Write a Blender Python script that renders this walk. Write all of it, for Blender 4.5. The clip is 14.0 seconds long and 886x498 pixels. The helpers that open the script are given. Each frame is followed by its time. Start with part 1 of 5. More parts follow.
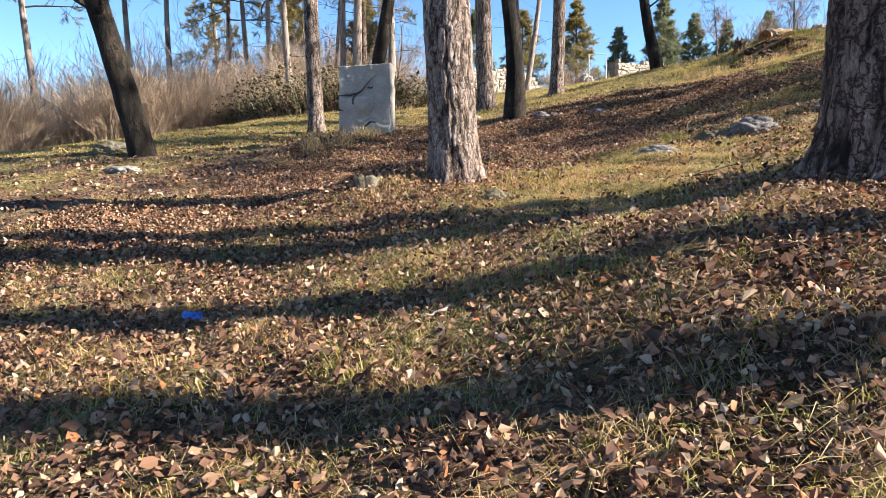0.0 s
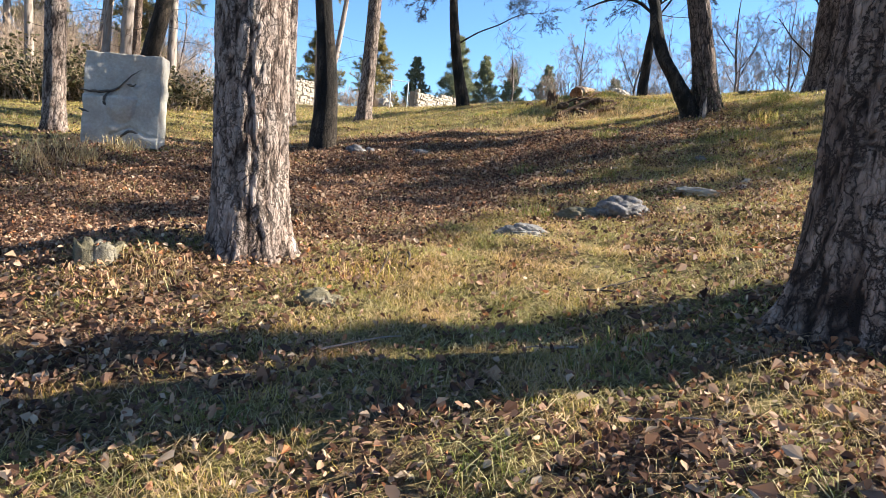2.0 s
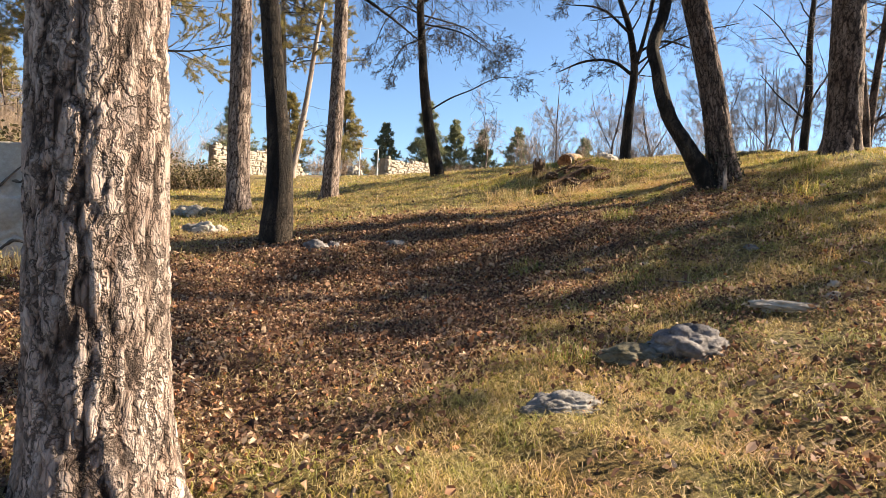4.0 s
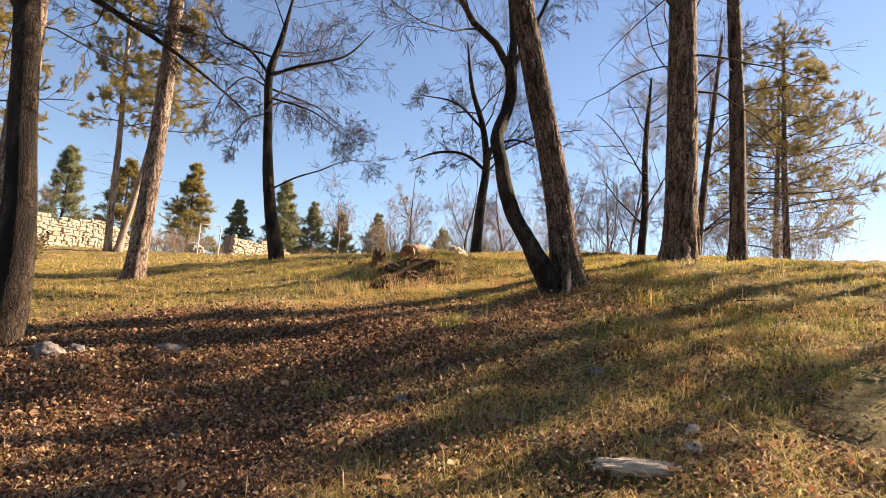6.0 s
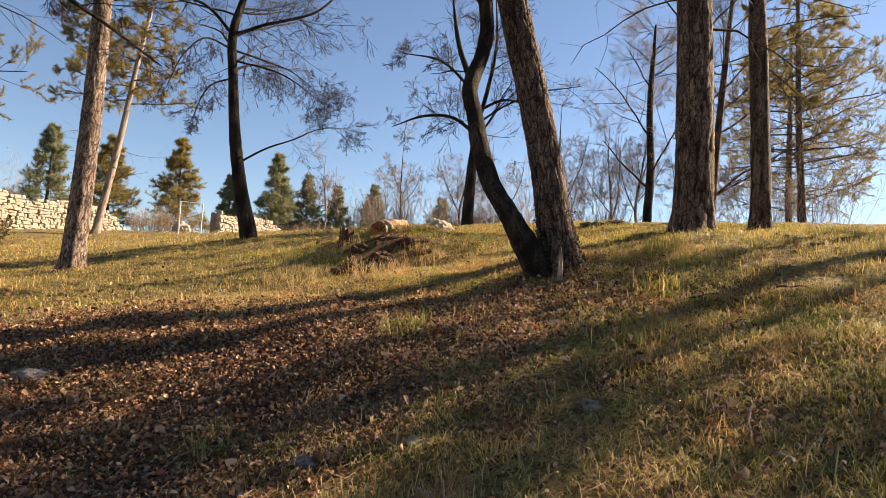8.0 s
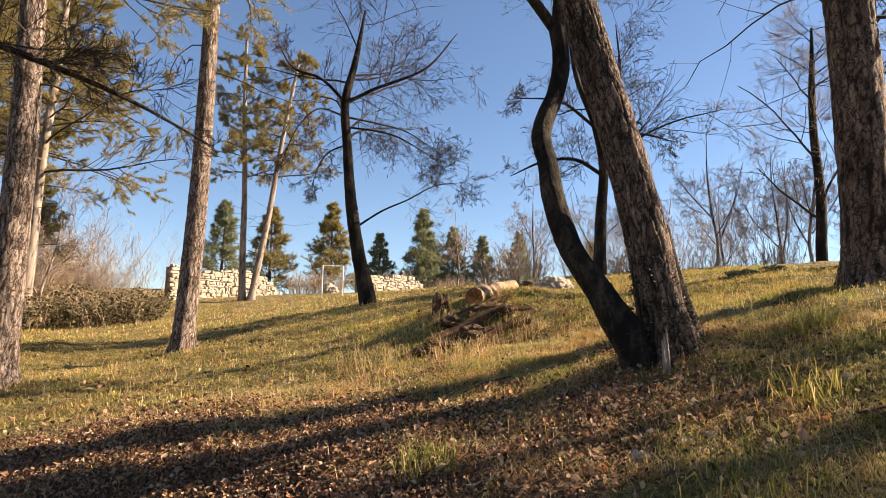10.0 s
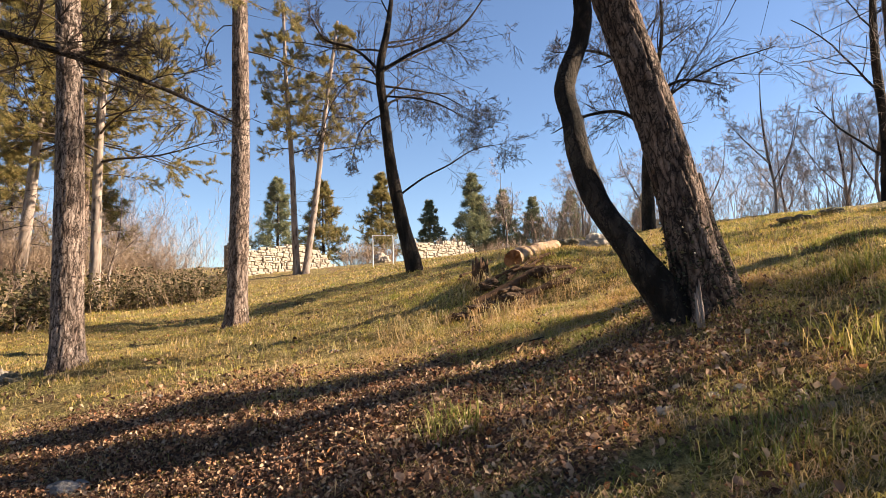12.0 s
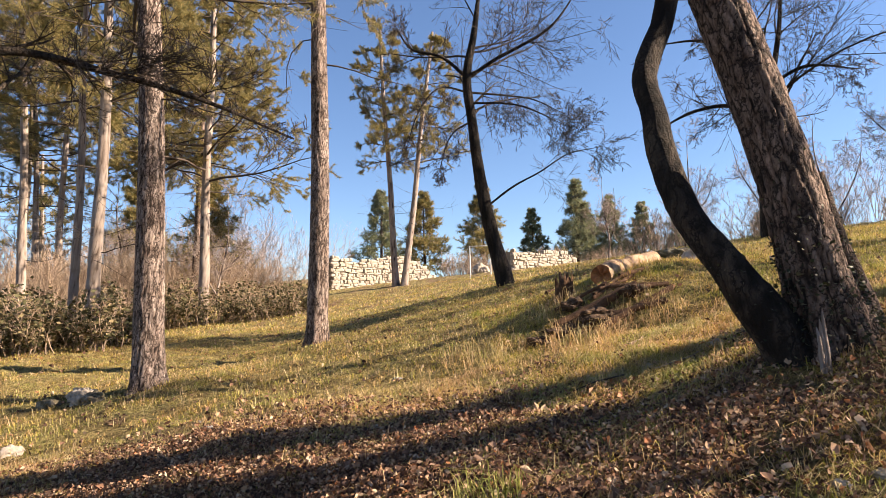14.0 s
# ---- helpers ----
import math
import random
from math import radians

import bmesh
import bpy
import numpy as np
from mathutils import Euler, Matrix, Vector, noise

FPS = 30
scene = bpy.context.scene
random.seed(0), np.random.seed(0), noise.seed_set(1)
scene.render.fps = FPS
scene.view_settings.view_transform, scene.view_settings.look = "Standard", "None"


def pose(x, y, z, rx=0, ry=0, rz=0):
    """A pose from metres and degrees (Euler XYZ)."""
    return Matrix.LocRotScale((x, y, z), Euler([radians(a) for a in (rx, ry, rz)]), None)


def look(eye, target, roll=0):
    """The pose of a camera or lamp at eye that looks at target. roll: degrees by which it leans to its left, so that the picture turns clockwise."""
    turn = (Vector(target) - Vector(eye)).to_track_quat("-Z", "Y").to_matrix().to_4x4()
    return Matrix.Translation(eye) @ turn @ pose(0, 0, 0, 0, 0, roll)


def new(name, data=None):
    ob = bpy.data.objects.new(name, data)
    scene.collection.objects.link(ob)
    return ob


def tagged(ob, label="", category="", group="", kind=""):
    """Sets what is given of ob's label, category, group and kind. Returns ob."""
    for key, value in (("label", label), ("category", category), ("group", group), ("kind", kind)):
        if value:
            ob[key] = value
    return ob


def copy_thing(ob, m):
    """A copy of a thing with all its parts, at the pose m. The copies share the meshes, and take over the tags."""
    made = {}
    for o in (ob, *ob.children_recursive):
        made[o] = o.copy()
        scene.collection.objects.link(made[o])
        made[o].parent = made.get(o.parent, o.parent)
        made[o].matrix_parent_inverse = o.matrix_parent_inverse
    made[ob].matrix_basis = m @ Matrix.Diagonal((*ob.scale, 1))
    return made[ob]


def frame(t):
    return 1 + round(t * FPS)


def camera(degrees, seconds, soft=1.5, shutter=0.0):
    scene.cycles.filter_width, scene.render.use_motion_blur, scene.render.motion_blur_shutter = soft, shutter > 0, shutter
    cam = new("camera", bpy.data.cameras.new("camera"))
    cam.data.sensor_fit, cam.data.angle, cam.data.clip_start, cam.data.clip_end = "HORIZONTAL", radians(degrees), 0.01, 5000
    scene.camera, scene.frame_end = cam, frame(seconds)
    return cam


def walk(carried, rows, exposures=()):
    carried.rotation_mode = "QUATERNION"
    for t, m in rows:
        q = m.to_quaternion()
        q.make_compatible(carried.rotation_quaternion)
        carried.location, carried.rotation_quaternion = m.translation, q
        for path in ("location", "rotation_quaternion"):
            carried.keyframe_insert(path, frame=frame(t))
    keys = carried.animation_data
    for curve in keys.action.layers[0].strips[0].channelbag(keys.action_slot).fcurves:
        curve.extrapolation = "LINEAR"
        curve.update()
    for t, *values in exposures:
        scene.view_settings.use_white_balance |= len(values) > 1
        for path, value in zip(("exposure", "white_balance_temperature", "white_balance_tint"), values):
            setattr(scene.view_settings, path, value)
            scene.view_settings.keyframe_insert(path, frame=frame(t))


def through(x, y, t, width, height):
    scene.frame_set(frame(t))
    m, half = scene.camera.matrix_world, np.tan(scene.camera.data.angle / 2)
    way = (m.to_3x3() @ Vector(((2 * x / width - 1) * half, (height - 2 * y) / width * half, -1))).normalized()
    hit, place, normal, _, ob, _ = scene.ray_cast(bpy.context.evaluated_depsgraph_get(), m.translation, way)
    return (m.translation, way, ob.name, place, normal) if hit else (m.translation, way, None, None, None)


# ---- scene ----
cam = camera(70.7, 14.0, 0.6)
EXPOSURE = 1.75
PATH = [
    (0, (0.719, 0.485, 1.053), (0.596, 2.456, 0.735), -1.3),
    (0.5, (0.482, 1.009, 1.142), (0.528, 2.992, 0.888), -0.0),
    (1, (0.455, 1.492, 1.218), (0.802, 3.439, 0.924), -0.5),
    (1.5, (0.524, 2.018, 1.315), (0.897, 3.963, 1.04), -0.5),
    (2, (0.534, 2.573, 1.411), (1.091, 4.478, 1.163), 5.2),
    (2.5, (0.716, 3.06, 1.497), (1.285, 4.968, 1.308), -0.7),
    (3, (0.789, 3.558, 1.548), (1.351, 5.47, 1.381), 1.5),
    (3.2, (0.791, 3.771, 1.622), (1.411, 5.669, 1.505), 4.6),
    (5.3, (1.522, 5.119, 2.014), (2.154, 7.012, 2.137), -0.7),
    (5.5, (1.653, 5.231, 2.036), (2.36, 7.087, 2.266), 1.4),
    (6, (1.967, 5.533, 2.119), (2.968, 7.246, 2.367), 4.8),
    (6.5, (2.281, 5.798, 2.202), (3.193, 7.57, 2.367), 0.8),
    (7, (2.464, 6.156, 2.262), (3.415, 7.908, 2.416), 3.4),
    (7.2, (2.534, 6.269, 2.29), (3.529, 8.0, 2.413), 3.5),
    (9.3, (4.324, 7.191, 2.78), (5.285, 8.926, 3.031), 1.2),
    (9.5, (4.393, 7.261, 2.821), (5.199, 9.071, 3.091), 0.9),
    (10, (4.539, 7.447, 2.954), (5.072, 9.356, 3.227), 1.1),
    (10.5, (4.61, 7.392, 2.982), (5.042, 9.326, 3.25), -0.3),
    (11, (4.665, 7.396, 2.986), (4.988, 9.352, 3.251), -0.9),
    (11.5, (4.725, 7.399, 2.984), (5.049, 9.355, 3.249), -0.7),
    (12, (4.789, 7.414, 2.955), (5.158, 9.373, 3.117), -1.7),
    (12.5, (4.903, 7.696, 2.948), (5.316, 9.646, 3.11), 1.2),
    (13, (5.07, 7.898, 3.02), (5.572, 9.829, 3.16), 0.4),
    (13.5, (5.262, 8.031, 3.085), (5.436, 10.015, 3.274), -0.7),
    (14, (5.333, 8.114, 3.113), (5.363, 10.104, 3.312), -1.7),
]
walk(cam, [(t, look(eye, target, roll)) for t, eye, target, roll in PATH], [(0, EXPOSURE + 0.12, 5500, 8), (0.5, EXPOSURE + 0.28, 5350, 7), (2.5, EXPOSURE + 0.15, 5500, 6), (3, EXPOSURE + 0.12, 5600, 6), (5.5, EXPOSURE + 0.1, 7450, 17), (6.2, EXPOSURE + 0.15, 7450, 17), (7.2, EXPOSURE + 0.05, 7350, 16), (9.5, EXPOSURE - 0.35, 7100, 14), (10, EXPOSURE - 0.05, 6900, 14), (12, EXPOSURE - 0.05, 6700, 15), (14, EXPOSURE, 6400, 16)])
# ---- light ----
SUN_AZ, SUN_EL = radians(95), radians(28)
SUN_WAY = Vector((math.sin(SUN_AZ) * math.cos(SUN_EL), math.cos(SUN_AZ) * math.cos(SUN_EL), math.sin(SUN_EL)))
world = bpy.data.worlds.new("sky")
scene.world = world
world.use_nodes = True
wn = world.node_tree.nodes
sky = wn.new("ShaderNodeTexSky")
sky.sky_type, sky.sun_disc = "NISHITA", False
sky.sun_elevation, sky.sun_rotation = SUN_EL, SUN_AZ
sky.altitude, sky.air_density, sky.dust_density, sky.ozone_density = 700, 1.0, 0.2, 3.6
world.node_tree.links.new(sky.outputs[0], wn["Background"].inputs[0])
wn["Background"].inputs[1].default_value = 0.058
sun_data = bpy.data.lights.new("sun", "SUN")
sun_data.energy, sun_data.angle, sun_data.color = 5.0, radians(0.55), (1.0, 0.82, 0.6)
sun = new("sun", sun_data)
sun.matrix_world = look(SUN_WAY * 60, (0, 0, 0))


# ---- materials ----
def material(name, rough=0.85):
    m = bpy.data.materials.new(name)
    m.use_nodes = True
    b = m.node_tree.nodes["Principled BSDF"]
    b.inputs["Roughness"].default_value = rough
    b.inputs["Specular IOR Level"].default_value = 0.25
    return m, m.node_tree.nodes, m.node_tree.links, b


def ramp(nodes, links, source, stops):
    r = nodes.new("ShaderNodeValToRGB")
    el = r.color_ramp.elements
    while len(el) < len(stops):
        el.new(0.5)
    for e, (p, c) in zip(el, stops):
        e.position, e.color = p, (*c, 1)
    links.new(source, r.inputs[0])
    return r.outputs[0]


def noise_tex(nodes, links, scale, detail=4.0, rough=0.55, vector=None, stretch=None, coord="Object"):
    n = nodes.new("ShaderNodeTexNoise")
    n.inputs["Scale"].default_value, n.inputs["Detail"].default_value, n.inputs["Roughness"].default_value = scale, detail, rough
    if vector is None:
        vector = nodes.new("ShaderNodeTexCoord").outputs[coord]
    if stretch:
        mp = nodes.new("ShaderNodeMapping")
        mp.inputs["Scale"].default_value = stretch
        links.new(vector, mp.inputs[0])
        vector = mp.outputs[0]
    links.new(vector, n.inputs["Vector"])
    return n.outputs["Fac"]


def mixed(nodes, links, fac, a, b, mode="MIX"):
    m = nodes.new("ShaderNodeMix")
    m.data_type, m.blend_type = "RGBA", mode
    for sock, v in ((m.inputs[0], fac), (m.inputs[6], a), (m.inputs[7], b)):
        if isinstance(v, (int, float)):
            sock.default_value = v
        elif isinstance(v, tuple):
            sock.default_value = (*v, 1)
        else:
            links.new(v, sock)
    return m.outputs[2]


def bump(nodes, links, b, height, strength=0.5, distance=0.02):
    n = nodes.new("ShaderNodeBump")
    n.inputs["Strength"].default_value, n.inputs["Distance"].default_value = strength, distance
    links.new(height, n.inputs["Height"])
    links.new(n.outputs[0], b.inputs["Normal"])


def attribute(nodes, name):
    a = nodes.new("ShaderNodeAttribute")
    a.attribute_name = name
    return a.outputs["Fac"]


def island_random(nodes):
    return nodes.new("ShaderNodeNewGeometry").outputs["Random Per Island"]


def crack_tex(nodes, links, scale, flat, warp):
    """Distance to the nearest crack of a net of upright bark plates."""
    co = nodes.new("ShaderNodeTexCoord").outputs["Object"]
    wob = nodes.new("ShaderNodeTexNoise")
    wob.inputs["Scale"].default_value, wob.inputs["Detail"].default_value, wob.inputs["Roughness"].default_value = 7.0, 5.0, 0.65
    links.new(co, wob.inputs["Vector"])
    mad = nodes.new("ShaderNodeVectorMath")
    mad.operation = "MULTIPLY_ADD"
    links.new(wob.outputs["Color"], mad.inputs[0])
    mad.inputs[1].default_value = (warp, warp, warp * 1.5)
    links.new(co, mad.inputs[2])
    mp = nodes.new("ShaderNodeMapping")
    mp.inputs["Scale"].default_value = (1, 1, flat)
    links.new(mad.outputs[0], mp.inputs[0])
    v = nodes.new("ShaderNodeTexVoronoi")
    v.feature = "DISTANCE_TO_EDGE"
    v.inputs["Scale"].default_value = scale
    links.new(mp.outputs[0], v.inputs["Vector"])
    return v.outputs["Distance"]


def bark_material(name, crevice, mid, plate, tint, cracked=1.0):
    m, n, l, b = material(name, 0.9)
    # fissures are darker bark, taken near black to paint shade into the recesses
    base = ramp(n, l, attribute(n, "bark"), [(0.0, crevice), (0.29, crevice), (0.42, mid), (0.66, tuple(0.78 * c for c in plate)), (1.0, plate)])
    grain = noise_tex(n, l, 16, 8, 0.75, stretch=(1, 1, 0.3))
    col = mixed(n, l, ramp(n, l, grain, [(0.35, (0, 0, 0)), (0.66, (0.85, 0.85, 0.85))]), base, tint, "MULTIPLY")
    patch = noise_tex(n, l, 1.7, 3)
    col = mixed(n, l, ramp(n, l, patch, [(0.42, (0, 0, 0)), (0.66, (0.55, 0.55, 0.55))]), col, (0.62, 0.58, 0.56), "MULTIPLY")
    height = noise_tex(n, l, 30, 8, 0.75, stretch=(1, 1, 0.45))
    if cracked:
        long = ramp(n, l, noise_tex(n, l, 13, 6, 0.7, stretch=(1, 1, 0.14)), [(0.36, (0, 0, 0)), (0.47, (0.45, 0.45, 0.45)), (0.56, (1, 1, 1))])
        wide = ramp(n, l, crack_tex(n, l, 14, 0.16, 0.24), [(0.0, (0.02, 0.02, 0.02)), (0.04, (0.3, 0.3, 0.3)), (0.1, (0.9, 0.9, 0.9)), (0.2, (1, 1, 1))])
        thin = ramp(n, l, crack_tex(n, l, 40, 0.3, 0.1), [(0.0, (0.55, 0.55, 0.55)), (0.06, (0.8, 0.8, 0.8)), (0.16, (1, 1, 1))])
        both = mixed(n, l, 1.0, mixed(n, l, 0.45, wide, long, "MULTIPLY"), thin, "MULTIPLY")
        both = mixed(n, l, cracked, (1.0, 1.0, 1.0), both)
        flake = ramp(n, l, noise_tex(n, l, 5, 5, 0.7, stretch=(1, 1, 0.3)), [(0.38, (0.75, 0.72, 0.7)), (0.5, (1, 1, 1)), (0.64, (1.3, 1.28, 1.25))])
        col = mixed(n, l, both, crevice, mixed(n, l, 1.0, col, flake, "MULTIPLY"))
        height = mixed(n, l, 0.3, both, height)
    l.new(col, b.inputs["Base Color"])
    bump(n, l, b, height, 1.0, 0.03)
    return m


def noisy_material(name, stops, scale=6, fine=40, rough=0.85, strength=0.5, stretch=None):
    m, n, l, b = material(name, rough)
    col = ramp(n, l, noise_tex(n, l, scale, 6, 0.6, stretch=stretch), stops)
    g = noise_tex(n, l, fine, 5, 0.65, stretch=stretch)
    col = mixed(n, l, ramp(n, l, g, [(0.3, (0.0, 0.0, 0.0)), (0.75, (0.6, 0.6, 0.6))]), col, (0.55, 0.52, 0.5), "MULTIPLY")
    l.new(col, b.inputs["Base Color"])
    bump(n, l, b, g, strength, 0.02)
    return m


def leaf_material(name, stops, through=0.25, rough=0.7, patchy=0.0):
    m, n, l, b = material(name, rough)
    col = ramp(n, l, island_random(n), stops)
    if patchy:
        tone = ramp(n, l, noise_tex(n, l, 1.9, 5, 0.65), [(0.36, (0.55, 0.78, 0.5)), (0.47, (0.9, 0.98, 0.8)), (0.56, (1.1, 1.0, 0.95)), (0.68, (0.85, 0.66, 0.6))])
        col = mixed(n, l, patchy, col, tone, "MULTIPLY")
    l.new(col, b.inputs["Base Color"])
    t = n.new("ShaderNodeBsdfTranslucent")
    l.new(col, t.inputs[0])
    mx = n.new("ShaderNodeMixShader")
    mx.inputs[0].default_value = through
    l.new(b.outputs[0], mx.inputs[1])
    l.new(t.outputs[0], mx.inputs[2])
    l.new(mx.outputs[0], n["Material Output"].inputs[0])
    return m


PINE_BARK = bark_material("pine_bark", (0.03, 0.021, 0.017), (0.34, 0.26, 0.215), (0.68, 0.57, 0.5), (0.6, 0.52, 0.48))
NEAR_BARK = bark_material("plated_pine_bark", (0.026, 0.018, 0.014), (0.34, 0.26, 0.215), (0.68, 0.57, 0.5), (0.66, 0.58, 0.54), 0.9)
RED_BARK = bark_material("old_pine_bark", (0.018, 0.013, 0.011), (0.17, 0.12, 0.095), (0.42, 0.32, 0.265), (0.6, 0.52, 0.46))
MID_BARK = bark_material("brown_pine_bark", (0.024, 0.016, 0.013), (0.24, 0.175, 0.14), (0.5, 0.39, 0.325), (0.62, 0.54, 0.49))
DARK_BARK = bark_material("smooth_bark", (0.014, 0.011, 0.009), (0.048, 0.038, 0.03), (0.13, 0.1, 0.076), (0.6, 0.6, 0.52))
PALE_BARK = bark_material("far_bark", (0.08, 0.06, 0.05), (0.28, 0.23, 0.195), (0.46, 0.39, 0.34), (0.75, 0.7, 0.66), 0.0)
TWIG = noisy_material("twig_bark", [(0.3, (0.035, 0.027, 0.022)), (0.7, (0.11, 0.085, 0.065))], 5, 30)
PALE_TWIG = noisy_material("pale_twig_bark", [(0.3, (0.22, 0.17, 0.145)), (0.7, (0.45, 0.37, 0.32))], 3, 30)
SCRUB = noisy_material("dry_stems", [(0.3, (0.25, 0.18, 0.13)), (0.7, (0.48, 0.37, 0.27))], 1.5, 30)
NEEDLES = leaf_material("pine_needles", [(0.0, (0.11, 0.12, 0.045)), (0.45, (0.24, 0.21, 0.08)), (0.8, (0.38, 0.295, 0.115)), (1.0, (0.5, 0.365, 0.165))], 0.45)
SPRUCE = leaf_material("dark_needles", [(0.0, (0.12, 0.15, 0.085)), (0.6, (0.24, 0.26, 0.145)), (1.0, (0.38, 0.34, 0.2))], 0.45)
BRAMBLE = leaf_material("bramble_leaves", [(0.0, (0.04, 0.042, 0.018)), (0.55, (0.11, 0.1, 0.045)), (1.0, (0.26, 0.2, 0.105))], 0.25)
IVY = leaf_material("ivy_leaves", [(0.0, (0.02, 0.026, 0.012)), (0.7, (0.05, 0.055, 0.025)), (1.0, (0.2, 0.18, 0.1))], 0.12, 0.5)
LITTER = leaf_material("fallen_leaves", [(0.0, (0.04, 0.022, 0.016)), (0.3, (0.13, 0.07, 0.045)), (0.58, (0.28, 0.155, 0.092)), (0.76, (0.42, 0.265, 0.16)), (0.92, (0.55, 0.42, 0.29)), (0.97, (0.36, 0.14, 0.06)), (1.0, (0.45, 0.2, 0.08))], 0.22)
GRASS = leaf_material("winter_grass", [(0.0, (0.19, 0.18, 0.033)), (0.3, (0.35, 0.31, 0.062)), (0.55, (0.52, 0.41, 0.108)), (0.8, (0.65, 0.48, 0.18)), (1.0, (0.72, 0.56, 0.3))], 0.35, 0.7, 0.9)
GREEN_GRASS = leaf_material("green_grass", [(0.0, (0.13, 0.15, 0.03)), (0.6, (0.26, 0.26, 0.06)), (1.0, (0.46, 0.39, 0.15))], 0.3)
STRAW = leaf_material("dry_grass", [(0.0, (0.36, 0.24, 0.11)), (0.6, (0.6, 0.44, 0.23)), (1.0, (0.72, 0.57, 0.36))], 0.3, 0.7, 0.6)
ROCK = noisy_material("grey_rock", [(0.3, (0.11, 0.105, 0.1)), (0.55, (0.27, 0.255, 0.235)), (0.8, (0.42, 0.4, 0.36))], 7, 45, 0.9, 0.8)
DARK_ROCK = noisy_material("lichen_rock", [(0.25, (0.05, 0.046, 0.046)), (0.5, (0.18, 0.165, 0.16)), (0.75, (0.42, 0.39, 0.37))], 9, 50, 0.9, 0.9)
MOSSY = noisy_material("mossy_rock", [(0.25, (0.07, 0.065, 0.035)), (0.5, (0.18, 0.155, 0.1)), (0.75, (0.34, 0.31, 0.26))], 6, 45, 0.95, 0.8)
WALL_STONE = noisy_material("pale_wall_stone", [(0.25, (0.33, 0.29, 0.235)), (0.6, (0.48, 0.425, 0.35)), (0.85, (0.6, 0.55, 0.475))], 2.5, 18, 0.9, 0.6)
MORTAR = noisy_material("wall_core", [(0.3, (0.2, 0.17, 0.13)), (0.7, (0.33, 0.28, 0.22))], 3, 20)
SLAB = noisy_material("carved_stone", [(0.3, (0.33, 0.3, 0.26)), (0.55, (0.45, 0.42, 0.37)), (0.8, (0.55, 0.52, 0.47))], 3.5, 30, 0.85, 0.4)
SLAB_DARK = noisy_material("carved_stone_crack", [(0.3, (0.05, 0.045, 0.04)), (0.7, (0.12, 0.11, 0.1))], 9, 40)
FRESH_WOOD = noisy_material("cut_log_wood", [(0.3, (0.16, 0.06, 0.025)), (0.55, (0.36, 0.16, 0.07)), (0.85, (0.5, 0.28, 0.14))], 5, 30, 0.8, 0.6, (1, 1, 1))
BARE_LOG = noisy_material("barkless_log_wood", [(0.35, (0.2, 0.125, 0.075)), (0.52, (0.42, 0.29, 0.18)), (0.85, (0.62, 0.49, 0.35))], 9, 40, 0.8, 0.9)
ROTTEN = noisy_material("rotten_wood", [(0.3, (0.06, 0.035, 0.02)), (0.6, (0.16, 0.09, 0.05)), (0.85, (0.3, 0.18, 0.1))], 6, 40, 0.95, 0.9)
WHITE_PAINT = noisy_material("white_painted_steel", [(0.3, (0.66, 0.66, 0.64)), (0.7, (0.8, 0.8, 0.79))], 4, 30, 0.5, 0.1)
BLUE_PLASTIC = noisy_material("blue_plastic", [(0.3, (0.08, 0.2, 0.6)), (0.7, (0.15, 0.3, 0.8))], 20, 60, 0.35, 0.3)


# ---- mesh helpers ----
class Pile:
    """Gathers vertices and faces of one mesh."""

    def __init__(self):
        self.v, self.q, self.t, self.a, self.n = [], [], [], [], 0

    def add(self, verts, quads=None, tris=None, values=None):
        verts = np.asarray(verts, dtype=np.float64).reshape(-1, 3)
        if quads is not None and len(quads):
            self.q.append(np.asarray(quads).reshape(-1, 4) + self.n)
        if tris is not None and len(tris):
            self.t.append(np.asarray(tris).reshape(-1, 3) + self.n)
        self.v.append(verts)
        self.a.append(np.ones(len(verts)) if values is None else np.asarray(values))
        self.n += len(verts)

    def mesh(self, name, mat, smooth=True):
        me = bpy.data.meshes.new(name)
        v = np.concatenate(self.v)
        q = np.concatenate(self.q) if self.q else np.zeros((0, 4), int)
        t = np.concatenate(self.t) if self.t else np.zeros((0, 3), int)
        me.vertices.add(len(v))
        me.vertices.foreach_set("co", v.ravel())
        loops = np.concatenate([q.ravel(), t.ravel()]).astype(np.int32)
        me.loops.add(len(loops))
        me.loops.foreach_set("vertex_index", loops)
        starts = np.concatenate([np.arange(len(q)) * 4, len(q) * 4 + np.arange(len(t)) * 3]).astype(np.int32)
        me.polygons.add(len(starts))
        me.polygons.foreach_set("loop_start", starts)
        me.polygons.foreach_set("use_smooth", np.full(len(starts), smooth))
        me.update(calc_edges=True)
        at = me.attributes.new("bark", "FLOAT", "POINT")
        at.data.foreach_set("value", np.concatenate(self.a).astype(np.float32))
        me.materials.append(mat)
        return me


STUFF = ("branch_crown", "twig_crown", "cane_clump", "leaf_cover", "needle_crown", "ivy")


def part(name, data, mat, parent, label=""):
    """One mesh object under a thing; data is a Pile, a bmesh or a mesh."""
    if isinstance(data, Pile):
        data = data.mesh(name, mat)
    elif isinstance(data, bmesh.types.BMesh):
        me = bpy.data.meshes.new(name)
        data.to_mesh(me)
        data.free()
        me.materials.append(mat)
        data = me
    ob = new(name, data)
    ob.parent = parent
    return tagged(ob, label, kind="stuff" if name in STUFF else "")


def thing(name, label, category, x=0, y=0, z=0, group="", kind=""):
    ob = new(name)
    ob.empty_display_size = 0.2
    ob.location = (x, y, z)
    return tagged(ob, label, category, group, kind)


def unit(v):
    return v / np.maximum(np.linalg.norm(v, axis=-1, keepdims=True), 1e-9)


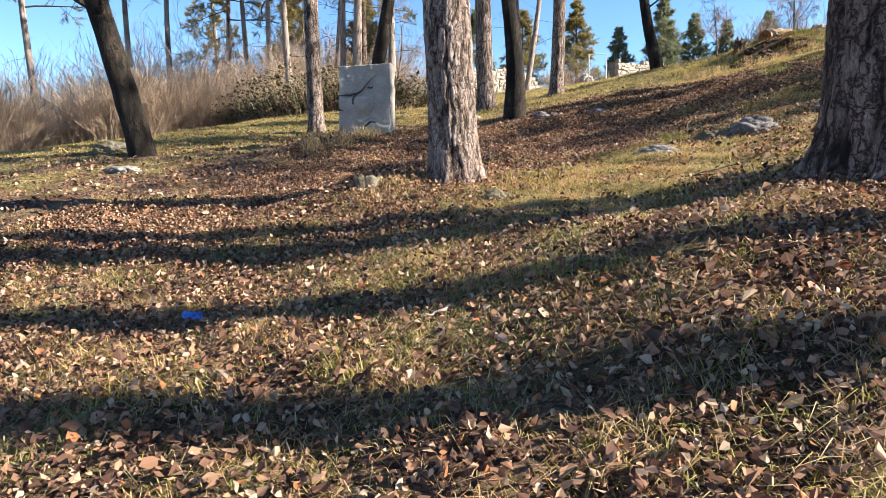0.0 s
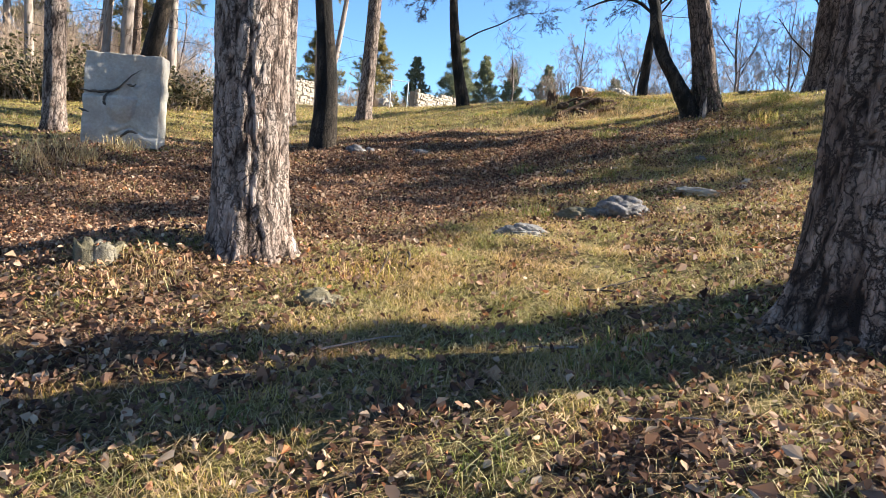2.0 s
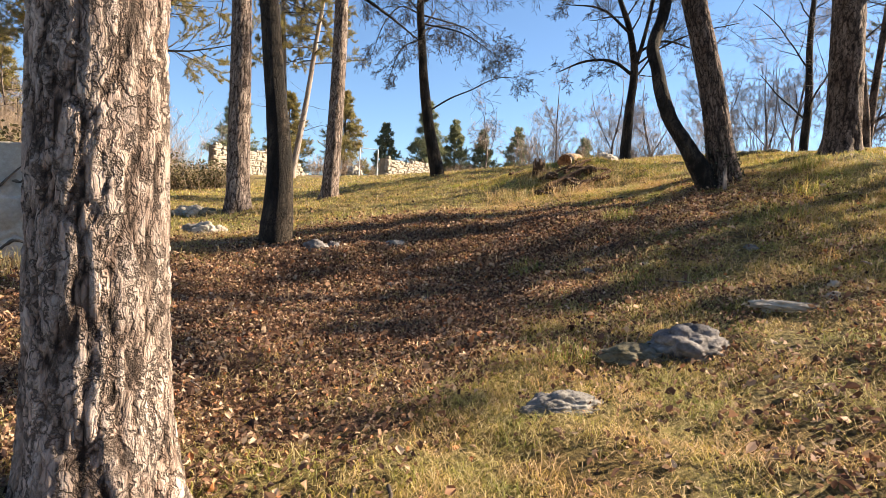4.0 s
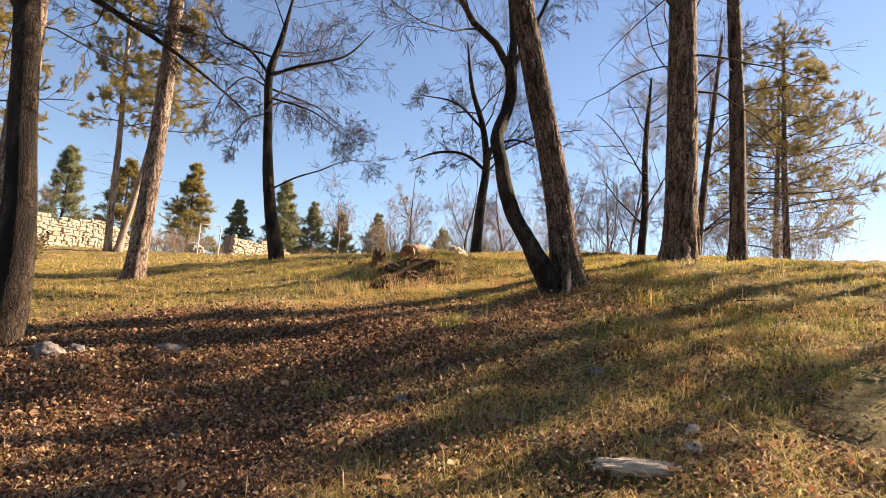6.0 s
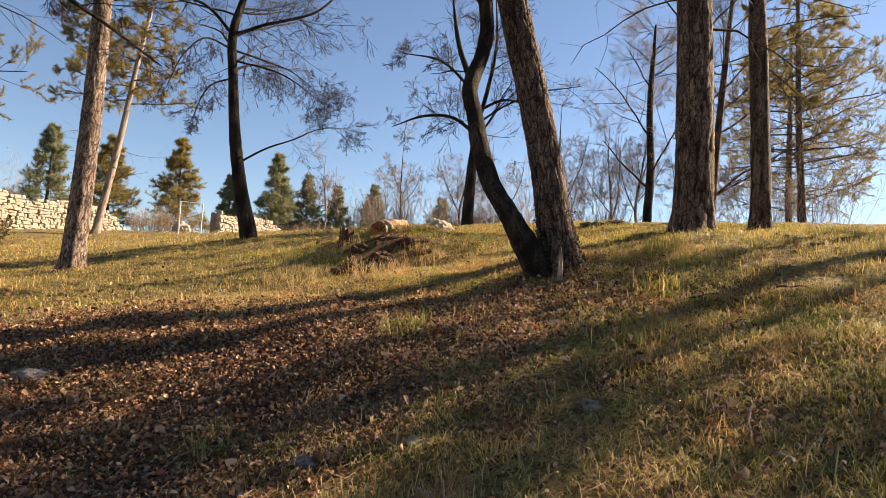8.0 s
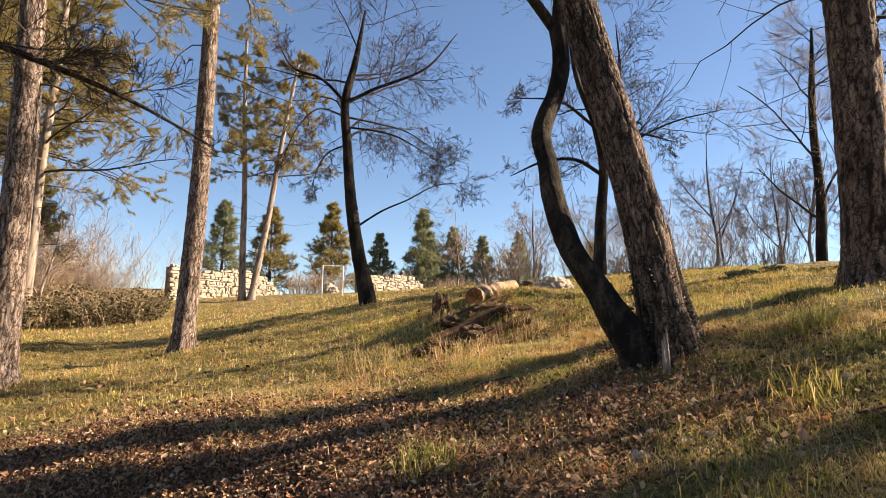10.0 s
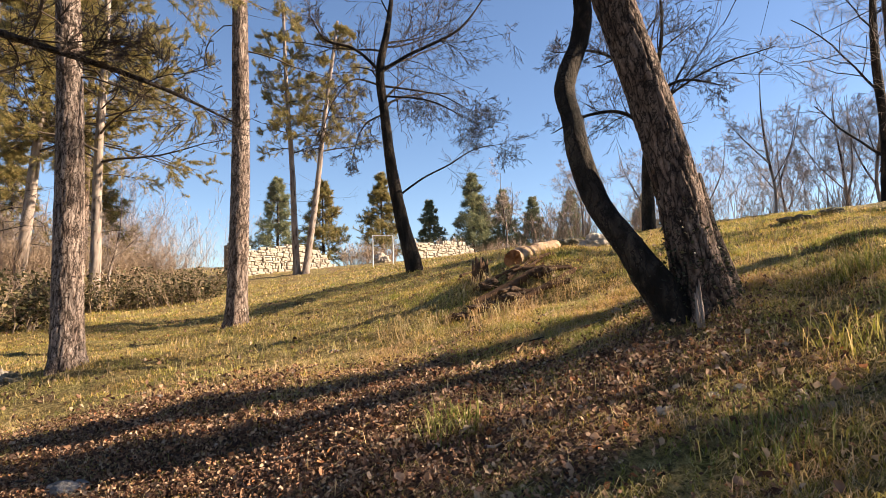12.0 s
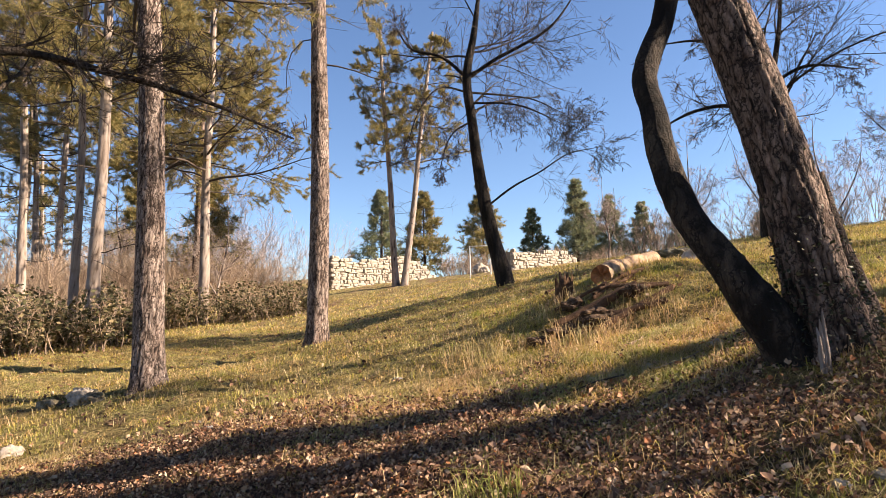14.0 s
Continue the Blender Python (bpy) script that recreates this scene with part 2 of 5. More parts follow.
def tubes(pile, pts, rad, sides):
    """Many tubes at once: pts (N, n, 3), rad (N, n)."""
    N, n = rad.shape
    if N == 0:
        return
    tan = unit(np.gradient(pts, axis=1))
    ref = np.where(np.abs(tan[:, :1, 2:3]) > 0.8, np.array([1.0, 0.2, 0.0]), np.array([0.05, 0.1, 1.0]))
    a = unit(np.cross(tan, np.broadcast_to(ref, tan.shape)))
    b = np.cross(tan, a)
    ang = np.arange(sides) * 2 * np.pi / sides
    ring = (a[:, :, None] * np.cos(ang)[:, None] + b[:, :, None] * np.sin(ang)[:, None]) * rad[:, :, None, None]
    v = (pts[:, :, None] + ring).reshape(-1, 3)
    i = np.arange(N)[:, None, None] * n * sides + np.arange(n - 1)[:, None] * sides + np.arange(sides)
    j = np.arange(N)[:, None, None] * n * sides + np.arange(n - 1)[:, None] * sides + (np.arange(sides) + 1) % sides
    pile.add(v, quads=np.stack([i, j, j + sides, i + sides], -1).reshape(-1, 4), values=np.full(len(v), 0.7))


def sprout(rng, par, prad, kids, t0, t1, angle, ratio, n, rise=0.1, wobble=0.12, thin=0.55, floor=0.003):
    """Branches that leave each parent branch: angle in radians from it, length as a share of its own."""
    N, m = prad.shape
    t = rng.uniform(t0, t1, (N, kids)) * (m - 1)
    i = np.minimum(t.astype(int), m - 2)
    f = (t - i)[..., None]
    rows = np.arange(N)[:, None]
    start = par[rows, i] * (1 - f) + par[rows, i + 1] * f
    way = unit(par[rows, i + 1] - par[rows, i])
    r0 = (prad[rows, i] * (1 - f[..., 0]) + prad[rows, i + 1] * f[..., 0]) * thin
    side = unit(np.cross(way, rng.normal(size=way.shape)))
    an = rng.uniform(angle[0], angle[1], (N, kids, 1))
    d = unit(way * np.cos(an) + side * np.sin(an) + np.array([0, 0, rise]))
    full = np.linalg.norm(par[:, -1] - par[:, 0], axis=1)[:, None]
    ln = full * rng.uniform(ratio[0], ratio[1], (N, kids)) * (1.1 - 0.5 * t / (m - 1))
    pts = np.zeros((N * kids, n, 3))
    pts[:, 0] = start.reshape(-1, 3)
    d, ln = d.reshape(-1, 3), ln.reshape(-1)
    for k in range(1, n):
        pts[:, k] = pts[:, k - 1] + d * (ln / (n - 1))[:, None]
        d = unit(d + rng.normal(0, wobble, d.shape) + np.array([0, 0, rise * 0.3]))
    rad = r0.reshape(-1)[:, None] * np.linspace(1, 0.35, n)
    return pts, np.maximum(rad, floor)


def tufts(pile, rng, pos, way, count, length, width):
    """Brushes of needles at the given places."""
    N = len(pos)
    d = unit(way[:, None] * 0.55 + rng.normal(0, 0.55, (N, count, 3)))
    ln = length * rng.uniform(0.6, 1.15, (N, count, 1))
    base = pos[:, None] + way[:, None] * rng.uniform(-0.12, 0.1, (N, count, 1))
    side = unit(np.cross(d, rng.normal(size=d.shape))) * width
    v = np.stack([base - side, base + side, base + d * ln], 2).reshape(-1, 3)
    pile.add(v, tris=np.arange(N * count * 3).reshape(-1, 3))


def blades(pile, rng, x, y, z, length, width, lean=0.5):
    """Bent grass blades: five points each."""
    N = len(x)
    a = rng.uniform(0, 2 * np.pi, N)
    d = np.stack([np.cos(a), np.sin(a), np.zeros(N)], 1)
    s = np.stack([-np.sin(a), np.cos(a), np.zeros(N)], 1) * width[:, None]
    base = np.stack([x, y, z - 0.01], 1)
    k = lean * rng.uniform(0.3, 1.6, N)[:, None]
    up = np.array([0, 0, 1.0])
    L = length[:, None]
    mid = base + (d * k * 0.35 + up * 0.6) * L
    tip = base + (d * k + up * np.maximum(0.95 - 0.45 * k, 0.16)) * L
    v = np.stack([base - s, base + s, mid + s * 0.75, mid - s * 0.75, tip], 1).reshape(-1, 3)
    o = np.arange(N)[:, None] * 5
    pile.add(v, quads=o + np.array([0, 1, 2, 3]), tris=o + np.array([3, 2, 4]))


# ---- ground ----
SLOPE = (1.685, 3.445, -1.416, -1.273, 4.448, 2.154, -0.251, 1.641, -4.298, 3.695, -2.466, 0.071, 0.401, 0.641, -3.445)
HUMPS = ((7.5, 16.2, 0.45, 0.12), (3.0, 11.0, 1.3, -0.246), (3.0, 13.5, 1.1, 0.166), (5.4, 8.2, 1.1, -0.078), (9.65, 11.7, 1.6, 0.236), (5.0, 11.2, 1.0, 0.139),
         (-1.3, 12.2, 1.2, 0.186), (2.0, 3.8, 1.0, 0.167), (0.6, 23.0, 2.5, -0.211), (-4.0, 22.4, 3.0, 0.296), (-2.0, 37.0, 4.0, -0.243),
         (-9.0, 32.0, 4.0, 0.103), (8.0, 16.0, 1.5, -0.113), (0.4, 7.0, 0.8, 0.123), (1.9, 12.1, 0.5, 0.16), (-0.35, 7.0, 0.45, 0.13), (-1.75, 10.95, 0.5, 0.16), (7.5, 15.5, 0.45, -0.16), (7.4, 16.1, 0.5, 0.12),
         (0.93, 17.9, 0.8, 0.1), (3.07, 20.1, 1.0, 0.07), (7.2, 24.5, 1.2, 0.09), (8.2, 17.2, 1.1, 0.45), (-3.3, 15.9, 0.8, -0.09), (3.7, 43.0, 3.0, 0.15))


def height(x, y):
    """The hillside: a smooth slope with humps and hollows."""
    x, y = np.asarray(x, float), np.asarray(y, float)
    u, v = np.tanh((x - 2) / 16), np.tanh((y - 14) / 28)
    powers = [(i, j) for i in range(5) for j in range(5 - i)]
    z = sum(c * u ** i * v ** j for c, (i, j) in zip(SLOPE, powers))
    for a, b, s, k in HUMPS:
        z = z + k * np.exp(-((x - a) ** 2 + (y - b) ** 2) / (2 * s * s))
    z = z + 0.016 * (np.sin(2.1 * x + 1.3 * y) + np.sin(1.7 * y - 2.6 * x + 1) + np.sin(5.3 * x + 0.7) * np.sin(4.7 * y))
    z = z + 0.02 * np.sin(6.1 * x + 2.0 * np.sin(1.9 * y)) * np.sin(5.3 * y + 1.7 * np.sin(2.3 * x))
    far = np.maximum(np.hypot(x - 2, y - 20) - 60, 0)
    return z - 0.03 * far


def swell(x, y, s=1.0):
    """Slow random patches between about -1 and 1."""
    return (np.sin(0.9 * x * s + 1.7) * np.cos(0.7 * y * s - 0.4) + 0.7 * np.sin(1.9 * x * s - 1.3 * y * s + 2.1) + 0.5 * np.sin(3.7 * y * s + 2.9 * x * s)) / 2.2


def bell(x, y, a, b, s):
    return np.exp(-((x - a) ** 2 + (y - b) ** 2) / (2 * s * s))


def litter(x, y):
    """Share of fallen leaves against grass, 0 to 1."""
    v = 0.31 + 0.28 * swell(x, y) + 0.3 * swell(x, y, 3.1) + 0.2 * swell(y, x, 7.3)
    for a, b, s, k in ((2.6, 10.8, 2.3, 0.72), (4.9, 11.8, 1.3, 0.35), (-1.5, 9.3, 2.6, 0.5), (6.6, 11.6, 1.5, 0.3), (3.6, 13.4, 1.8, 0.35), (0.8, 2.2, 1.6, 0.14), (3.2, 3.0, 1.0, 0.25), (7.4, 15.8, 0.7, 0.7), (7.5, 11.5, 1.3, 0.35),
                       (9.5, 17.0, 4.0, -0.55), (10.5, 10.0, 2.6, -0.5), (1.9, 6.9, 1.0, -0.4), (6.5, 20.0, 5.0, -0.4), (5.0, 8.4, 1.4, -0.15), (1.3, 5.9, 1.4, -0.15), (3.3, 7.2, 1.6, -0.12), (0.5, 3.0, 2.0, 0.12), (-2.5, 6.5, 2.0, 0.3), (6.8, 10.2, 0.9, -0.4), (5.4, 9.6, 0.8, -0.3), (-6.0, 20.0, 6.0, -0.3)):
        v = v + k * bell(x, y, a, b, s)
    return np.clip(v, 0.03, 1)


def axis_steps(low, high, step, reach):
    inner = np.arange(low, high + step / 2, step)
    out, s = [], step
    while sum(out) < reach:
        s *= 1.22
        out.append(s)
    run = np.cumsum(out)
    return np.concatenate([low - run[::-1], inner, high + run])


def build_ground():
    xs, ys = axis_steps(-8, 14, 0.14, 420), axis_steps(-2, 24, 0.14, 420)
    X, Y = np.meshgrid(xs, ys)
    Z = height(X, Y)
    rng = np.random.default_rng(5)
    Z = Z + rng.normal(0, 0.014, Z.shape)
    ny, nx = X.shape
    i = np.arange(ny - 1)[:, None] * nx + np.arange(nx - 1)
    p = Pile()
    p.add(np.stack([X, Y, Z], -1).reshape(-1, 3), quads=np.stack([i, i + 1, i + nx + 1, i + nx], -1).reshape(-1, 4), values=litter(X, Y).ravel())
    m, n, l, b = material("hillside", 0.95)
    fac = attribute(n, "bark")
    mott = noise_tex(n, l, 20, 9, 0.85)
    grass = ramp(n, l, mott, [(0.34, (0.03, 0.023, 0.01)), (0.46, (0.14, 0.11, 0.04)), (0.54, (0.34, 0.27, 0.1)), (0.66, (0.6, 0.47, 0.23))])
    leaves = ramp(n, l, noise_tex(n, l, 26, 7, 0.8), [(0.36, (0.025, 0.016, 0.011)), (0.47, (0.12, 0.07, 0.045)), (0.56, (0.31, 0.19, 0.12)), (0.68, (0.55, 0.38, 0.25))])
    edge = n.new("ShaderNodeMath")
    edge.operation = "ADD"
    l.new(fac, edge.inputs[0])
    sub = n.new("ShaderNodeMath")
    sub.operation = "MULTIPLY_ADD"
    l.new(noise_tex(n, l, 3, 5, 0.7), sub.inputs[0])
    sub.inputs[1].default_value, sub.inputs[2].default_value = 1.2, -0.62
    l.new(sub.outputs[0], edge.inputs[1])
    sharp = ramp(n, l, edge.outputs[0], [(0.3, (0, 0, 0)), (0.62, (1, 1, 1))])
    worn = ramp(n, l, noise_tex(n, l, 1.6, 6, 0.7), [(0.38, (0.62, 0.52, 0.42)), (0.52, (1, 1, 1)), (0.7, (0.9, 1, 0.8))])
    l.new(mixed(n, l, 1.0, mixed(n, l, sharp, grass, leaves), worn, "MULTIPLY"), b.inputs["Base Color"])
    bump(n, l, b, noise_tex(n, l, 34, 8, 0.8), 1.0, 0.07)
    return tagged(new("ground", p.mesh("ground", m)), "hillside of winter grass and fallen leaves", "ground", kind="structure")


build_ground()


def up_at(x, y):
    return float(height(x, y))


# ---- trees ----
def trunk_pile(base_r, tall, centre, rng, sides=24, dz=0.12, detail=3.0, plates=9.0, depth=0.028, flare=0.5, taper=0.55, sink=0.35, lobes=5):
    """A trunk round the line centre(z), with bark plates parted by fissures in its lower part."""
    zs = np.concatenate([np.arange(-sink, detail, dz), np.linspace(detail, tall, max(int((tall - detail) / 0.5), 3))])
    th = np.arange(sides) * 2 * np.pi / sides
    ph = rng.uniform(0, 6.28)
    off = Vector(rng.uniform(-40, 40, 3))
    verts, vals = np.zeros((len(zs), sides, 3)), np.ones((len(zs), sides))
    for a, z in enumerate(zs):
        c = centre(z)
        r0 = base_r * (1 - taper * max(z, 0) / tall)
        fl = flare * base_r * math.exp(-max(z, -0.1) / 0.2)
        for k, t in enumerate(th):
            r = r0 + fl * (0.75 + 0.5 * math.cos(lobes * t + ph) * math.cos(2 * t + 2 * ph))
            x, y = math.cos(t), math.sin(t)
            if depth > 0:
                q = Vector((x * base_r * plates, y * base_r * plates, z * plates * 0.2)) + off
                q += 0.42 * noise.noise_vector(q * 0.9) + 0.2 * noise.noise_vector(q * 3.7)
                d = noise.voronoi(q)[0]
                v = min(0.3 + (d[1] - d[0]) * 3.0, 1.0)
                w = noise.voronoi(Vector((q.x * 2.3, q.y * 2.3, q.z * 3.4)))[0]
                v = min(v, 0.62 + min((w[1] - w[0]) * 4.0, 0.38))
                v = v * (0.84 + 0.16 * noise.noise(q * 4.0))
                r += (v - 1) * depth + 0.25 * depth * noise.noise(q * 2) + 0.22 * depth * noise.noise(q * 9)
            else:
                q = Vector((x * 3, y * 3, z * 1.4)) + off
                v = 0.5 + 0.5 * noise.noise(q * 2)
                r += 0.05 * base_r * noise.noise(q)
            verts[a, k] = (c[0] + x * r, c[1] + y * r, z)
            vals[a, k] = max(v, 0)
    i = np.arange(len(zs) - 1)[:, None] * sides + np.arange(sides)
    j = np.arange(len(zs) - 1)[:, None] * sides + (np.arange(sides) + 1) % sides
    p = Pile()
    p.add(verts, quads=np.stack([i, j, j + sides, i + sides], -1).reshape(-1, 4), values=vals.ravel())
    return p


def straight(lean, wave=0.03, ph=0.0):
    return lambda z: (lean[0] * z + wave * math.sin(0.7 * z + ph), lean[1] * z + wave * math.cos(0.6 * z + ph))


def limbs_from(rng, centre, r_at, z0, z1, count, length, elev, n=7, droop=0.0, wobble=0.1):
    pts, rad = np.zeros((count, n, 3)), np.zeros((count, n))
    for k in range(count):
        f = (k + rng.uniform(0, 1)) / count
        z = z0 + (z1 - z0) * f
        c = centre(z)
        az = k * 2.4 + rng.uniform(-0.5, 0.5)
        e = rng.uniform(elev[0], elev[1])
        d = np.array([math.cos(az) * math.cos(e), math.sin(az) * math.cos(e), math.sin(e)])
        ln = (length[0] * (1 - f) + length[1] * f) * rng.uniform(0.7, 1.15)
        q = np.array([c[0], c[1], z])
        for i in range(n):
            pts[k, i] = q
            q = q + d * ln / (n - 1)
            d = unit(d + rng.normal(0, wobble, 3) + np.array([0, 0, -droop]))
        rad[k] = r_at * rng.uniform(0.7, 1.2) * np.linspace(1, 0.25, n) * (1 - 0.4 * f)
    return pts, rad


def pine(name, label, x, y, base_r, tall, lean=(0, 0), crown=(5.0, 0), seed=1, group="pines on the slope", bark=PINE_BARK, sides=24, dz=0.12, detail=3.0,
         depth=0.028, plates=9.0, flare=0.35, dead=10, limb_len=(3.0, 0.8), limb_count=30, needles=22, width=0.008, sink=0.35, dead_z=(2.5, 5), spread=6):
    rng = np.random.default_rng(seed)
    t = thing(name, label, "pine tree", x, y, up_at(x, y), group)
    centre = straight(lean, 0.03, seed)
    part("trunk", trunk_pile(base_r, tall, centre, rng, sides, dz, detail, plates, depth, flare, 0.6, sink), bark, t)
    wood, green = Pile(), Pile()
    top = crown[1] or tall - 0.3
    a, ar = limbs_from(rng, centre, base_r * 0.22, crown[0], top, limb_count, limb_len, (-0.15, 0.45), 7, 0.02)
    b, br = sprout(rng, a, ar, spread, 0.25, 1.0, (0.4, 1.0), (0.25, 0.5), 5, 0.12, 0.12)
    c, cr = sprout(rng, b, br, 4, 0.3, 1.0, (0.4, 1.0), (0.3, 0.6), 3, 0.2, 0.1)
    tubes(wood, a, ar, 6)
    tubes(wood, b, br, 4)
    tubes(wood, c, cr, 3)
    if dead:
        d, dr = limbs_from(rng, centre, base_r * 0.09, dead_z[0], dead_z[1], dead, (2.0, 2.4), (-0.3, 0.25), 7, 0.05, 0.14)
        e, er = sprout(rng, d, dr, 6, 0.2, 1.0, (0.5, 1.1), (0.2, 0.5), 4, -0.02, 0.18)
        tubes(wood, d, dr, 4)
        tubes(wood, e, er, 3)
    part("branch_crown", wood, TWIG, t)
    ends = np.concatenate([c[:, -1], c[:, 1], b[:, -1], b[:, -2]])
    ways = unit(np.concatenate([c[:, -1] - c[:, -2], c[:, 1] - c[:, 0], b[:, -1] - b[:, -2], b[:, -2] - b[:, -3]]))
    tufts(green, rng, ends, ways, needles, 0.15, width)
    part("needle_crown", green, NEEDLES, t)
    return t


def bare_crown(rng, wood, twigs, line, lrad, counts=(9, 7, 6, 5), angles=(0.6, 1.2), ratio=(0.28, 0.5), rise=0.12, t0=0.25, fine=0.0032):
    """Limbs, branches and twigs of a leafless tree round the given stems."""
    a, ar = sprout(rng, line, lrad, counts[0], t0, 1.0, angles, ratio, 8, rise, 0.12, 0.3, fine)
    b, br = sprout(rng, a, ar, counts[1], 0.08, 1.0, (0.5, 1.2), (0.35, 0.7), 6, rise * 0.6, 0.1, 0.5, fine)
    c, cr = sprout(rng, b, br, counts[2], 0.08, 1.0, (0.5, 1.15), (0.4, 0.8), 5, 0.03, 0.1, 0.5, fine)
    d, dr = sprout(rng, c, cr, counts[3], 0.15, 1.0, (0.4, 0.9), (0.4, 0.85), 4, 0.0, 0.08, 0.6, fine)
    tubes(wood, a, ar, 6)
    tubes(wood, b, br, 4)
    tubes(twigs, c, cr, 3)
    tubes(twigs, d, dr, 3)


def smooth_line(points, n):
    """A soft curve through a few places."""
    p = np.array(points, float)
    s = np.concatenate([[0], np.cumsum(np.linalg.norm(np.diff(p, axis=0), axis=1))])
    g = np.gradient(p, s, axis=0)
    out = []
    for u in np.linspace(0, s[-1], n):
        i = min(np.searchsorted(s, u, side="right") - 1, len(p) - 2)
        h = s[i + 1] - s[i]
        f = (u - s[i]) / h
        out.append((2 * f ** 3 - 3 * f ** 2 + 1) * p[i] + (f ** 3 - 2 * f * f + f) * h * g[i] + (3 * f * f - 2 * f ** 3) * p[i + 1] + (f ** 3 - f * f) * h * g[i + 1])
    return np.array(out)


def stem_pile(line, rad, sides=20, rough=0.06, seed=0):
    """A bent stem with uneven, knobbly bark."""
    p = Pile()
    tubes(p, line[None], rad[None], sides)
    v = p.v[0].reshape(len(rad), sides, 3)
    c = line[:, None]
    val = np.zeros((len(rad), sides))
    for i in range(len(rad)):
        for k in range(sides):
            q = Vector(v[i, k] * 5) + Vector((seed, 0, 0))
            w = noise.noise(Vector((q.x, q.y, q.z * 0.5))) + 0.6 * noise.noise(q * 3)
            val[i, k] = min(max(0.5 + 0.6 * w, 0), 1)
            v[i, k] = line[i] + (v[i, k] - line[i]) * (1 + rough * w)
    p.v[0], p.a[0] = v.reshape(-1, 3), val.ravel()
    return p


def bare_tree(name, label, x, y, stems, seed, counts=(9, 7, 6, 5), ratio=(0.28, 0.5), group="leafless trees", bark=DARK_BARK, t0=0.25, sides=20, rise=0.12, twig=TWIG, angles=(0.6, 1.2), steps=40, fine=0.0032):
    """stems: lists of (dx, dy, z, radius) above the foot."""
    rng = np.random.default_rng(seed)
    t = thing(name, label, "bare tree", x, y, up_at(x, y), group)
    wood, twigs = Pile(), Pile()
    for k, s in enumerate(stems):
        s = np.array(s, float)
        line = smooth_line(s[:, :3], steps)
        rad = np.interp(np.linspace(0, 1, steps), np.linspace(0, 1, len(s)), s[:, 3])
        part("trunk" if k == 0 else "stem", stem_pile(line, rad, sides, 0.07, seed + k), bark, t)
        pick = np.linspace(0, steps - 1, 9).astype(int)
        bare_crown(rng, wood, twigs, line[pick][None], rad[pick][None], counts, angles, ratio, rise, t0 if k == 0 else min(t0, 0.15), fine)
    part("branch_crown", wood, bark, t)
    part("twig_crown", twigs, twig, t)
    return t


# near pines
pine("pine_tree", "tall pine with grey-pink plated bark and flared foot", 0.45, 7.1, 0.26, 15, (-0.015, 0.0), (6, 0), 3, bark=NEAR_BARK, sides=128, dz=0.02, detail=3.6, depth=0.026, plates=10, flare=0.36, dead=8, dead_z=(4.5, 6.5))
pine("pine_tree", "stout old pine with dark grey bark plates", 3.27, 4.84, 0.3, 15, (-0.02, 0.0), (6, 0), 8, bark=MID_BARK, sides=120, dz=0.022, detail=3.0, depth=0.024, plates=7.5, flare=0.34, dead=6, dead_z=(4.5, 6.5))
pine("pine_tree", "slender pine with sunlit pale bark", 0.93, 17.9, 0.24, 15, (-0.036, 0.036), (6.5, 0), 11, plates=14, depth=0.018, sides=84, dz=0.04, detail=7, dead=8, dead_z=(4.5, 7.5), limb_len=(3.6, 1.0))
pine("pine_tree", "slender pine with brown bark on the grassy slope", 3.07, 20.12, 0.21, 15, (0.013, 0.03), (7.5, 0), 12, depth=0.018, plates=14, sides=64, dz=0.05, detail=7, dead=8, dead_z=(5.5, 8))
pine("pine_tree", "tall pine with dark reddish bark on the crest", 11.06, 12.87, 0.3, 16, (-0.004, 0.014), (7, 0), 14, sides=72, dz=0.035, detail=4.6, bark=MID_BARK, dead=12, dead_z=(3.2, 7))
pine("pine_tree", "pine with plated bark beside the carved stone", -3.29, 15.88, 0.2, 14, (0.013, 0.028), (6.5, 0), 15, sides=48, dz=0.06, detail=4, dead=6, dead_z=(4, 6))
V_LABEL = "old leaning pine with dark fissured bark and ivy at its foot"


def leaf_cards(pile, rng, pos, size, flat=0.5):
    """Small pointed leaves of two folded halves."""
    N = len(pos)
    a = unit(rng.normal(size=(N, 3)) * np.array([1, 1, flat]))
    b = unit(np.cross(a, rng.normal(size=(N, 3)) + np.array([0, 0, 1.5])))
    c = np.cross(a, b)
    s = (size * rng.uniform(0.6, 1.3, N))[:, None]
    base, tip = pos - a * s * 0.5, pos + a * s * 0.5
    l = pos + b * s * 0.36 + c * s * 0.12
    r = pos - b * s * 0.36 + c * s * 0.12
    o = np.arange(N)[:, None] * 4
    pile.add(np.stack([base, l, tip, r], 1).reshape(-1, 3), tris=np.concatenate([o + np.array([0, 1, 2]), o + np.array([0, 2, 3])], 1).reshape(-1, 3))


